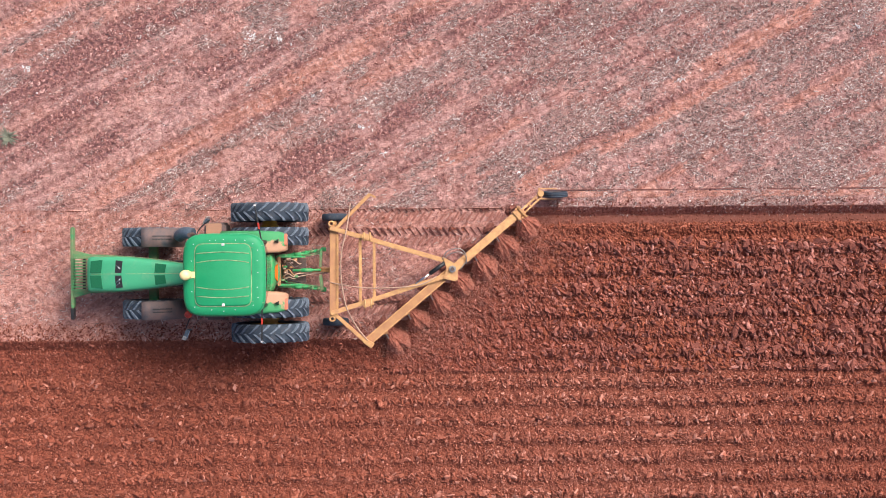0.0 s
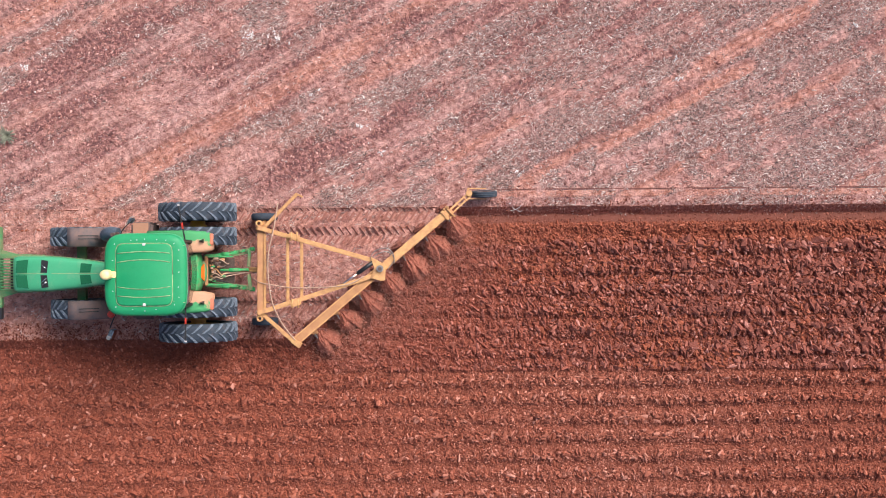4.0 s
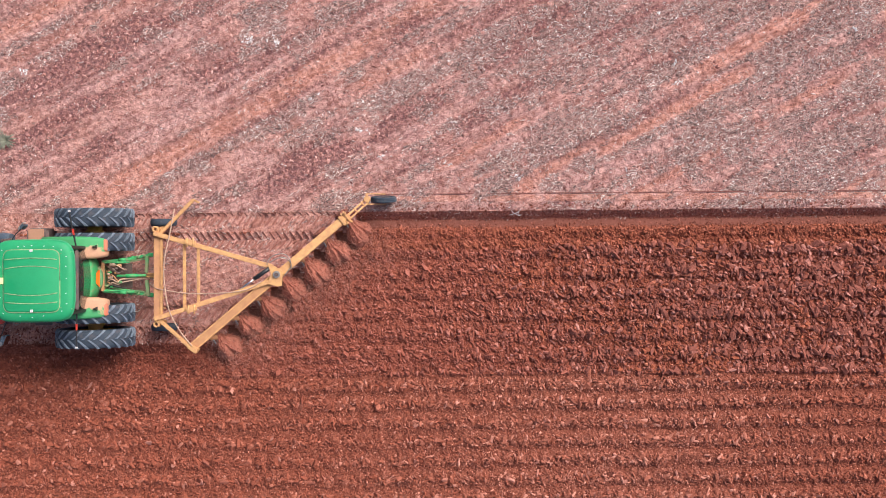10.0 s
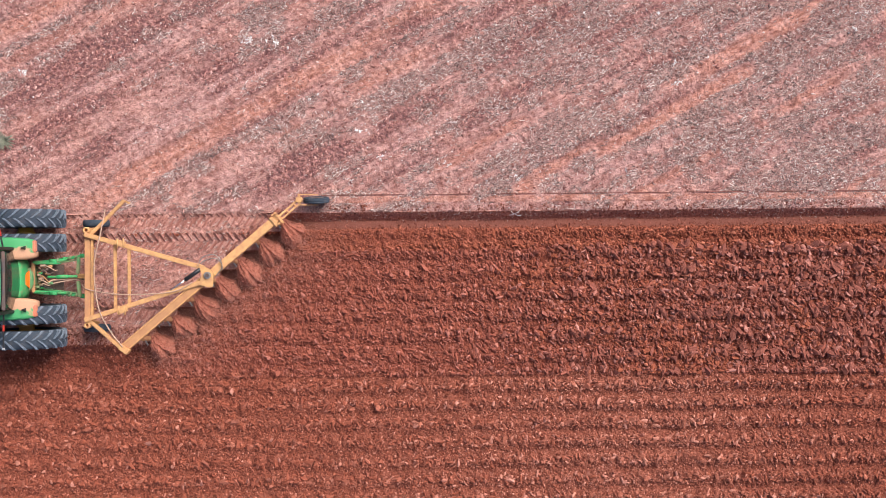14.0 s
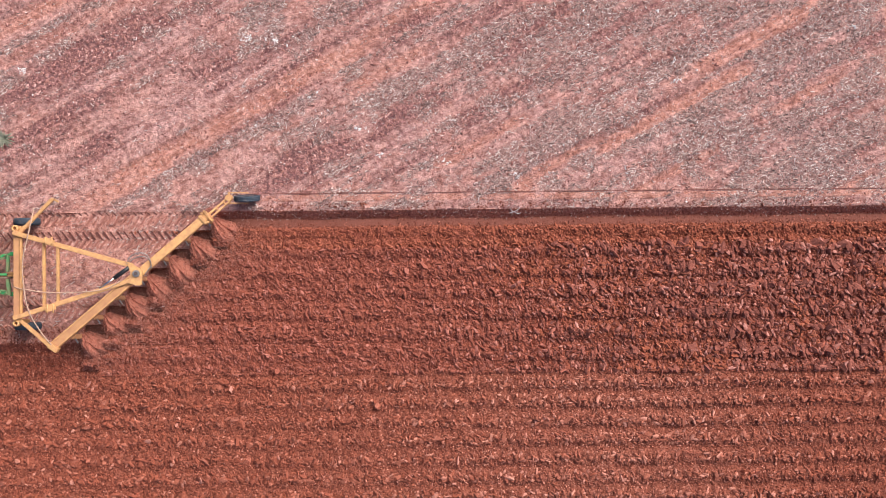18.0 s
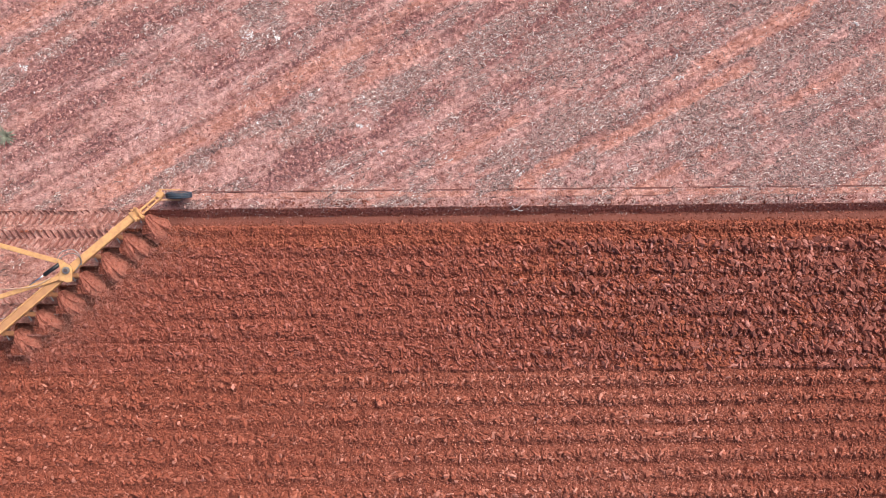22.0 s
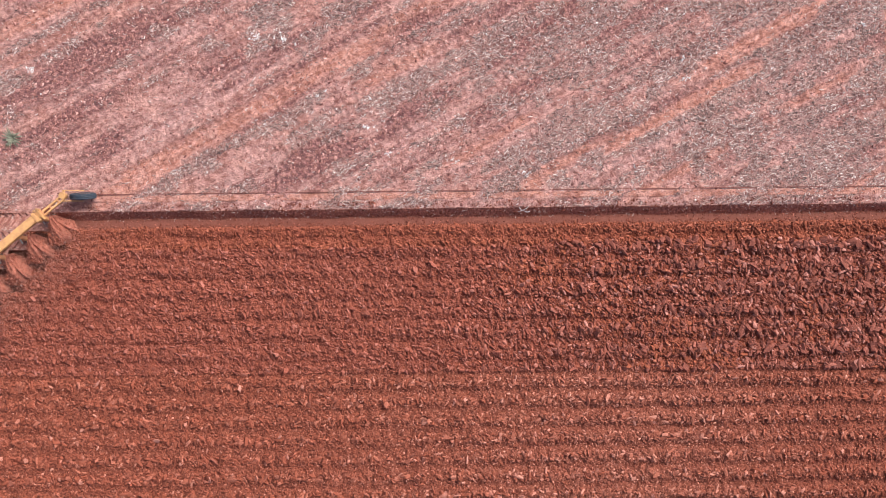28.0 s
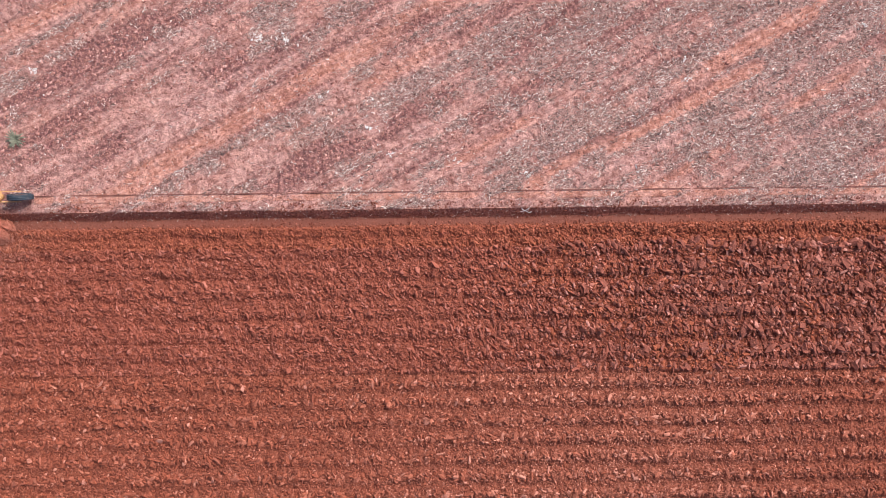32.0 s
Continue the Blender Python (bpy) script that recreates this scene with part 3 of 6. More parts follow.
def turns(rng, n, tilt, heading=None):
    """Random rotation matrices: any heading, or about the one given, leaning by up to tilt."""
    a = rng.uniform(0, math.tau, n) if heading is None else rng.normal(heading, 0.65, n)
    a, b, c = a, rng.normal(0, tilt, n), rng.normal(0, tilt, n)
    ca, sa, cb, sb, cc, sc = np.cos(a), np.sin(a), np.cos(b), np.sin(b), np.cos(c), np.sin(c)
    o, e = np.zeros(n), np.ones(n)
    rz = np.stack((ca, -sa, o, sa, ca, o, o, o, e), 1).reshape(-1, 3, 3)
    rx = np.stack((e, o, o, o, cb, -sb, o, sb, cb), 1).reshape(-1, 3, 3)
    ry = np.stack((cc, o, sc, o, e, o, -sc, o, cc), 1).reshape(-1, 3, 3)
    return rz @ rx @ ry


def clod_arrays(rng, place, size, flat=0.55, base=ICO_V, lean=0.55, heading=None):
    """Angular lumps of soil at the places, as corners (n, k, 3)."""
    n = len(place)
    stretch = np.stack((rng.uniform(0.9, 1.8, n), rng.uniform(0.5, 0.95, n), rng.uniform(0.28, 0.62, n) * flat / 0.55), 1) * size[:, None]
    v = base[None] * rng.uniform(0.66, 1.16, (n, len(base), 1)) * rng.uniform(0.70, 1.12, (n, len(base), 3))
    v = v * stretch[:, None]
    v = np.einsum("nij,nkj->nki", turns(rng, n, lean, heading), v)
    return v + place[:, None]


def lumps_mesh(name, rng, place, size, mats, after=None, plates=0.2, heading=-1.05):
    """Clods of all sizes in one mesh: the small ones with fewer faces."""
    small, plate = size < 0.034, rng.random(len(size)) < plates
    sets = []
    for pick, base, faces in ((small, OCT_V, OCT_F), (~small & plate, BOX_V, BOX_F), (~small & ~plate, ICO_V, ICO_F)):
        v = clod_arrays(rng, place[pick], size[pick], 0.6, base, 0.85, heading)
        if after is not None:
            v = after(v)
            faces = faces[:, ::-1]
        n, k, _ = v.shape
        sets.append((v.reshape(-1, 3), (faces[None] + (np.arange(n) * k)[:, None, None]).reshape(-1, 3)))
    starts = np.cumsum([0] + [len(v) for v, _ in sets])
    return mesh_from(name, np.concatenate([v for v, _ in sets]), np.concatenate([f + a for (_, f), a in zip(sets, starts)]), mats)


def joined(name, v, faces, mats):
    n, k, _ = v.shape
    tris = (faces[None] + (np.arange(n) * k)[:, None, None]).reshape(-1, 3)
    return mesh_from(name, v.reshape(-1, 3), tris, mats)


def stick_arrays(rng, place, length, width, heading=None):
    """Short bent stalks lying about: three rings of three corners."""
    n = len(place)
    t = np.array([-0.5, 0.0, 0.5])
    bend = rng.normal(0, 0.22, n)
    ring = np.array([[0.5, 0], [-0.35, 0.45], [-0.35, -0.45]])
    v = np.zeros((n, 9, 3))
    for k in range(3):
        for j in range(3):
            v[:, k * 3 + j, 0] = t[k] * length
            v[:, k * 3 + j, 1] = bend * length * (1 - 4 * t[k] ** 2) + ring[j, 1] * width
            v[:, k * 3 + j, 2] = ring[j, 0] * width * 0.8
    v = np.einsum("nij,nkj->nki", turns(rng, n, 0.18, heading), v)
    return v + place[:, None]


STICK_F = np.array([f for k in (0, 3) for j in range(3) for f in ((k + j, k + (j + 1) % 3, k + 3 + (j + 1) % 3), (k + j, k + 3 + (j + 1) % 3, k + 3 + j))] + [(0, 2, 1), (6, 7, 8)])


def fresh_clods(rng, x0, x1, y0, y1, per):
    """Places and sizes of clods on the freshly turned soil."""
    n = int((x1 - x0) * (y0 - y1) * per)
    x, y = rng.uniform(x0, x1, n), rng.uniform(y1, y0, n)
    k = (FRESH_TOP - y) / FRESH
    crest = 0.5 + 0.5 * np.cos(k * math.tau)
    first = np.clip((FRESH_TOP - 0.33 - y) * 8, 0, 1)
    big = rng.random(n) ** 5.5 * (0.55 + 0.45 * crest) * (0.35 + 0.65 * first) * (0.8 + 0.2 * np.clip(x / 5, 0, 1))
    big = big * (1 + 0.45 * np.exp(-((FRESH_TOP - 0.40 - y) / 0.10) ** 2) * np.clip(x / 4, 0, 1))
    coarse = 0.97 + 0.20 * np.clip((x + 1) / 7, 0, 1)
    size = (0.018 + 0.026 * rng.random(n) ** 1.7 + 0.066 * big) * coarse
    z = fresh_height(x, y) + size * 0.48
    return np.stack((x, y, z), 1), size


def bank_clods(rng, x0, x1, per):
    """Bright crumbs rolling down from the last slice on to the furrow floor."""
    n = int((x1 - x0) * per)
    x = rng.uniform(x0, x1, n)
    f = rng.random(n) ** 1.25 * (0.55 + 0.9 * fbm(x * 1.6, x * 0 + 5.5, 97))
    size = 0.014 + 0.020 * rng.random(n) + 0.035 * rng.random(n) ** 5
    return np.stack((x, FRESH_TOP - 0.06 + 0.08 * f, -0.07 - 0.19 * np.clip(f, 0, 1) + size * 0.3), 1), size


def old_clods(rng, x0, x1, y0, y1, per):
    n = int((x1 - x0) * (y0 - y1) * per)
    x, y = rng.uniform(x0, x1, n), rng.uniform(y1, y0, n)
    crest = 0.5 + 0.5 * np.cos((OLD_TOP - y) / OLD_ROW * math.tau)
    size = (0.015 + 0.022 * rng.random(n) ** 1.6 * (0.8 + 0.35 * crest) + 0.060 * rng.random(n) ** 5 * (0.2 + 0.8 * crest)) * (1.20 - 0.18 * np.clip((x + 6) / 5, 0, 1))
    z = old_height(x, y) + size * 0.30
    return np.stack((x, y, z), 1), size


def residue(rng, x0, x1, y0, y1, per):
    """Places of stalks on the unploughed soil, thicker where the residue lies thick."""
    n = int((x1 - x0) * (y1 - y0) * per)
    x, y = rng.uniform(x0, x1, n), rng.uniform(y0, y1, n)
    keep = rng.random(n) < 0.05 + 0.80 * straw_mask(x, y)
    x, y = x[keep], y[keep]
    return np.stack((x, y, field_height(x, y) + 0.008), 1)


def make_scatter(ground):
    rng = np.random.default_rng(7)
    # loose clods on the soil that was already turned at the start, slice by slice
    got = [fresh_clods(rng, disc_x(i) + 0.35, 11.8, FRESH_TOP - i * FRESH, FRESH_TOP - (i + 1) * FRESH, 640) for i in range(7)]
    p, s = np.concatenate([g[0] for g in got]), np.concatenate([g[1] for g in got])
    bank, small = bank_clods(rng, disc_x(0) + 0.35, 11.8, 130)
    ob = new("furrow_bank", lumps_mesh("furrow_bank", rng, bank, small, [RUST_CLOD]))
    tagged(ob, "rusty crumbs banked against the furrow floor", "soil clods", kind="stuff")
    large = np.argsort(-s)
    large = large[(p[large, 0] > 2.5) & (p[large, 0] < 10.8)][:280]
    rest = np.ones(len(s), bool)
    rest[large] = False
    first = rest & ((p[:, 1] > FRESH_TOP - 0.36 - 0.20 * rng.random(len(p))) | (fbm(p[:, 0] * 0.8, p[:, 1] * 1.5, 101) + 0.40 * rng.random(len(p)) > 0.93))
    ob = new("bright_clods", lumps_mesh("bright_clods", rng, p[first], s[first], [RUST_CLOD]))
    tagged(ob, "bright rusty crumbs along the furrow edge", "soil clods", kind="stuff")
    rest &= ~first
    moist = rest & (rng.random(len(p)) < 1.15 - np.clip((p[:, 0] - 0.4 * p[:, 1] + 0.5) / 6.5, 0, 1) - 0.5 * (fbm(p[:, 0] * 0.7, p[:, 1] * 0.9, 103) - 0.5))
    ob = new("moist_clods", lumps_mesh("moist_clods", rng, p[moist], s[moist], [SLICE_CLOD], plates=0.08))
    tagged(ob, "moist red clods on freshly ploughed soil", "soil clods", kind="stuff")
    rest &= ~moist
    small = rest & (s < 0.050 - 0.010 * rng.random(len(s)))
    ob = new("dark_crumbs", lumps_mesh("dark_crumbs", rng, p[small], s[small], [FINE_CLOD]))
    tagged(ob, "small dark red crumbs between larger clods", "soil crumbs", kind="stuff")
    rest &= ~small
    ob = new("fresh_clods", lumps_mesh("fresh_clods", rng, p[rest], s[rest], [CLOD]))
    tagged(ob, "angular dusty red clods on freshly ploughed soil", "soil clods", kind="stuff")
    shapes = []
    for k in range(14):
        base, faces = (ICO_V, ICO_F) if k % 4 else (BOX_V, BOX_F)
        v = clod_arrays(rng, np.zeros((1, 3)), np.ones(1), 0.5, base, 0.25)
        shapes.append(joined("clod", v, faces, [CLOD]))
    for j, k in enumerate(large):
        clod = new("clod", shapes[j % 14])
        clod.matrix_world = pose(*p[k], rng.normal(0, 34), rng.normal(0, 34), rng.normal(-60, 35)) @ Matrix.Scale(float(s[k]) * 1.1, 4)
        clod.parent = ground
    p, s = old_clods(rng, -12.4, 11.8, FRESH_END + 0.08, -6.6, 860)
    # the darker, redder clods gather towards both ends of the rows
    lighter = rng.random(len(s)) < 0.15 + 0.85 * np.clip((p[:, 0] + 4) / 8, 0, 1) - 0.75 * np.clip((p[:, 0] - 5.5) / 4, 0, 1)
    ob = new("weathered_clods", lumps_mesh("weathered_clods", rng, p[lighter], s[lighter], [OLD_CLOD], plates=0.25, heading=0.75))
    tagged(ob, "small crumbly dry red clods in older ploughed rows", "soil clods", kind="stuff")
    ob = new("dark_clods", lumps_mesh("dark_clods", rng, p[~lighter], s[~lighter], [DARK_CLOD], plates=0.15, heading=0.75))
    tagged(ob, "darker red clods in older ploughed rows", "soil clods", kind="stuff")
    # crumbs in the old open furrow and down its side
    n = 5200
    x, y = rng.uniform(-12.4, disc_x(6) + 0.3, n), OLD_EDGE - 0.08 - 0.74 * rng.random(n)
    h, _ = ground_height(x, y)
    s = 0.014 + 0.014 * rng.random(n) + 0.04 * rng.random(n) ** 5
    ob = new("open_furrow_clods", lumps_mesh("open_furrow_clods", rng, np.stack((x, y, h + s * 0.3), 1), s, [FINE_CLOD]))
    tagged(ob, "dark red clods lying in the open furrow", "soil clods", kind="stuff")
    # crumbs and stalks fallen down the furrow wall
    n = 5600
    x, y = rng.uniform(-12.0, 11.8, n), EDGE - 0.26 * rng.random(n)
    h, _ = ground_height(x, y)
    ob = new("wall_crumbs", joined("wall_crumbs", clod_arrays(rng, np.stack((x, y, h), 1), 0.010 + 0.03 * rng.random(n) ** 3, 0.55, OCT_V), OCT_F, [FINE_CLOD]))
    tagged(ob, "crumbs of soil clinging to the furrow wall", "soil crumbs", kind="stuff")
    n = 700
    x, y = rng.uniform(-12.0, 11.8, n), EDGE - 0.22 * rng.random(n)
    h, _ = ground_height(x, y)
    ob = new("wall_stalks", joined("wall_stalks", stick_arrays(rng, np.stack((x, y, h + 0.01), 1), 0.03 + 0.07 * rng.random(n), rng.uniform(0.006, 0.012, n)), STICK_F, [STRAW]))
    tagged(ob, "pale stalks fallen down the furrow wall", "plant residue", kind="stuff")
    # crumbs along the furrow floor
    n = 3600
    x = rng.uniform(-12.0, 11.8, n)
    y = FRESH_TOP + 0.02 + 0.12 * rng.random(n) ** 2.5
    p = np.stack((x, y, np.full(n, -DEPTH - 0.03)), 1)
    ob = new("furrow_crumbs", joined("furrow_crumbs", clod_arrays(rng, p, 0.010 + 0.025 * rng.random(n) ** 3), ICO_F, [FINE_CLOD]))
    tagged(ob, "crumbs of red soil on the furrow floor", "soil crumbs", kind="stuff")
    # residue
    p = residue(rng, -12.4, 11.8, EDGE + 0.01, 6.8, 320)
    n = len(p)
    ob = new("plant_residue", joined("plant_residue", stick_arrays(rng, p, 0.045 + 0.085 * rng.random(n) ** 1.6, rng.uniform(0.012, 0.025, n), 0.2), STICK_F, [STRAW]))
    tagged(ob, "grey and tan broken cotton stalks on crusted soil", "plant residue", kind="stuff")
    p = residue(rng, -12.4, 11.8, EDGE + 0.01, 6.8, 190)
    n = len(p)
    ob = new("husk_chips", joined("husk_chips", clod_arrays(rng, p, 0.014 + 0.020 * rng.random(n) ** 2, 0.4, OCT_V), OCT_F, [STRAW]))
    tagged(ob, "grey and tan chips of boll husk among the stalks", "plant residue", kind="stuff")
    n = 70000
    x, y = rng.uniform(-12.4, 11.8, n), rng.uniform(EDGE - 0.02, 6.8, n)
    keep = rng.random(n) < 0.16 + 0.55 * maroon_mask(x, y)
    x, y = x[keep], y[keep]
    n = len(x)
    p = np.stack((x, y, field_height(x, y) + 0.004), 1)
    ob = new("soil_crumbs", joined("soil_crumbs", clod_arrays(rng, p, 0.016 + 0.038 * rng.random(n) ** 3, 0.5, OCT_V), OCT_F, [CRUMB]))
    tagged(ob, "pale pink crumbs of crusted soil", "soil crumbs", kind="stuff")
    p = residue(rng, -12.4, 11.8, EDGE + 0.01, 6.8, 24)
    n = len(p)
    ob = new("cotton_lint", joined("cotton_lint", clod_arrays(rng, p, 0.009 + 0.026 * rng.random(n) ** 3, 0.4), ICO_F, [LINT]))
    tagged(ob, "scattered white tufts of cotton lint", "cotton lint", kind="stuff")


# ---- single things lying on the field ----
def make_litter():
    rng = np.random.default_rng(41)
    for x, y, r, count in ((-4.72, 5.18, 0.14, 9), (-1.97, 2.99, 0.12, 6), (-1.47, 2.32, 0.09, 4), (5.76, 4.06, 0.07, 3), (1.85, 1.81, 0.16, 4), (-10.12, 4.43, 0.13, 5), (-4.0, 5.12, 0.20, 5), (0.17, 2.16, 0.07, 3), (5.68, 4.56, 0.06, 2), (3.49, 5.74, 0.06, 2), (10.0, 5.30, 0.07, 3), (-3.15, 3.73, 0.05, 2), (-4.46, 3.06, 0.05, 2), (5.28, 5.73, 0.05, 2)):
        ob = tagged(empty("cotton_tuft", pose(x, y, 0.012 + float(field_height(np.array([x]), np.array([y]))[0]))), "white tuft of cotton lint on the soil", "cotton tuft", "cotton tufts")
        for k in range(count):
            m = 7
            core = np.stack((rng.normal(0, 0.02, m), rng.normal(0, 0.02, m), rng.uniform(0, 0.02, m)), 1)
            core += np.array([rng.normal(0, r * 0.6), rng.normal(0, r * 0.45), 0.0])
            lock = new("lint_lock", joined("lint_lock", clod_arrays(rng, core, 0.009 + 0.016 * rng.random(m), 0.7), ICO_F, [LINT]))
            lock.parent = ob
    weed = tagged(empty("weed", pose(-10.55, 2.79, 0.0)), "low grey-green weed rooted in the field", "weed")
    for k in range(46):
        a, n = rng.uniform(0, math.tau), 4
        length, lift = rng.uniform(0.10, 0.30), rng.uniform(0.04, 0.16)
        pts = [Vector((math.cos(a) * length * t, math.sin(a) * length * t, lift * math.sin(t * 2.4) + 0.01)) for t in (0, 0.35, 0.7, 1.0)]
        side = Vector((-math.sin(a), math.cos(a), 0))
        vs = [q for p, w in zip(pts, (0.006, 0.016, 0.013, 0.002)) for q in (p - side * w, p + side * w, p + Vector((0, 0, 0.006)))]
        fs = [(3 * j + u, 3 * j + (u + 1) % 3, 3 * j + 3 + (u + 1) % 3, 3 * j + 3 + u) for j in range(3) for u in range(3)]
        part("leaf", shell(vs, fs), WEED, weed)
    twig = tagged(empty("twig", pose(1.76, 0.94, -0.05)), "pale forked cotton stalk on the furrow wall", "twig")
    for pts in (((-0.14, -0.05, 0.02), (-0.02, -0.02, 0.05), (0.10, 0.05, 0.06), (0.16, 0.15, 0.05)), ((0.0, -0.02, 0.05), (0.07, -0.06, 0.05), (0.15, -0.05, 0.03)), ((-0.04, -0.02, 0.05), (-0.10, 0.05, 0.04))):
        part("stem", tube(spline(pts, 4), 0.007, 5), PALE_BAR, twig)


# ---- the slices that the plough turns over ----
TRACKS = ((0.68, 1.14), (0.12, 0.54), (-1.56, -1.10), (-2.16, -1.64))


def tyre_print(xc, yc, step, lo, hi, a, b, firm):
    """The lug marks of one tyre on one slice: slanting bars of pressed soil, the pits' shade in their colour."""
    bm = bmesh.new()
    mid, pitch = (lo + hi) / 2, 0.166
    for side in (1, -1):
        k0 = math.floor((xc - step / 2) / pitch) - 1
        for k in range(k0, k0 + 6):
            x0 = (k + (0.5 if side > 0 else 0)) * pitch
            if not xc - step / 2 <= x0 < xc + step / 2:
                continue
            rings = []
            for f in (0.04, 0.5, 0.97):
                y = min(max(mid + side * f * (hi - lo) / 2, a), b) - yc
                x = x0 - xc - 0.15 * f
                w = (0.020 if side > 0 else 0.026) + 0.008 * f
                rings.append([bm.verts.new(p) for p in ((x - w, y, -0.03), (x - w * 0.7, y, 0.012), (x + w * 0.7, y, 0.014), (x + w, y, -0.03))])
            for p, q in zip(rings, rings[1:]):
                for j in range(4):
                    bm.faces.new((p[j], p[(j + 1) % 4], q[(j + 1) % 4], q[j])).material_index = 0 if side > 0 else 1
            bm.faces.new(rings[0])
            bm.faces.new(rings[-1][::-1])
    me = bpy.data.meshes.new("tyre_print")
    bmesh.ops.recalc_face_normals(bm, faces=bm.faces)
    bm.to_mesh(me)
    bm.free()
    me.materials.append(PRESSED if firm else PRINT_FAINT)
    me.materials.append(PRINT_FAINT)
    return tagged(new("tyre_print", me), "dark pressed lug marks" if firm else "faint lug marks in loose soil")


def print_rows(xc):
    """The marks come up as the rear wheel rolls by."""
    up, down = pose(0, 0, DEPTH / 2 + 0.004), pose(0, 0, DEPTH / 2 - 0.07)
    if xc > ORIGIN[0]:
        return [(0.0, up), (32.0, up)]
    t = when(xc - ORIGIN[0] - 0.1)
    rows = [(0.0, down)]
    if t > 0.4:
        rows.append((t - 0.3, down))
    return rows + [(max(t, 0.1), up)] + ([(32.0, up)] if t < 31.9 else [])


def make_ruts():
    """The pressed strip that the tail wheel leaves along the furrow."""
    rng = np.random.default_rng(23)
    out = []
    wheel = 2.62
    for k in range(52):
        xc, half = 11.7 - k * 0.45, 0.232
        gx, gy = np.meshgrid(np.linspace(-half, half, 14), np.linspace(-0.10, 0.10, 9))
        z = 0.5 * field_height(gx + xc, gy + 1.30) + 0.006 * (fbm((gx + xc) * 20, gy * 20, 91) - 0.5)
        edge = np.clip((0.10 - np.abs(gy)) / 0.03, 0, 1)
        z = z + 0.010 * edge - 0.03 * (1 - edge)
        q = (np.arange(8)[:, None] * 14 + np.arange(13)[None]).ravel()
        tris = np.concatenate((np.stack((q, q + 1, q + 15), 1), np.stack((q, q + 15, q + 14), 1)))
        me = mesh_from("wheel_rut", np.stack((gx, gy, z), 2).reshape(-1, 3), tris, [FIELD],
                       rest=np.stack((gx + xc, gy + 1.3, 0 * gx), 2).reshape(-1, 3), straw=0.25 * straw_mask(gx + xc, gy + 1.3).ravel(), lane=np.full(gx.size, 0.8))
        ob = tagged(new("wheel_rut", me), "smooth strip of soil pressed by the tail wheel", "wheel track", "tail wheel track")
        n = 26
        p = np.stack((rng.uniform(-half, half, n), rng.uniform(-0.30, -0.13, n), np.full(n, 0.006)), 1)
        spill = new("crumb_layer", joined("crumb_layer", clod_arrays(rng, p, 0.012 + 0.03 * rng.random(n) ** 2, 0.6, OCT_V), OCT_F, [FINE_CLOD]))
        spill.parent = ob
        tagged(spill, "crumbs spilled along the furrow edge", kind="stuff")
        lip = part("rut_edge", beam((-half, 0.112, 0.0), (half, 0.112, 0.0), 0.018, 0.045, 0.0), RUT_EDGE, ob, "dark pressed edge of the track")
        up, down = pose(xc, 1.30, 0.0), pose(xc, 1.30, -0.10)
        ob.matrix_world = up
        if xc > wheel:
            continue
        t = when(xc - wheel - 0.05)
        rows = [(0.0, down)]
        if t > 0.4:
            rows.append((t - 0.3, down))
        if t < 31.9:
            rows += [(max(t, 0.1), up), (32.0, up)]
        else:
            rows.append((32.0, down))
        out.append((ob, rows))
    return out


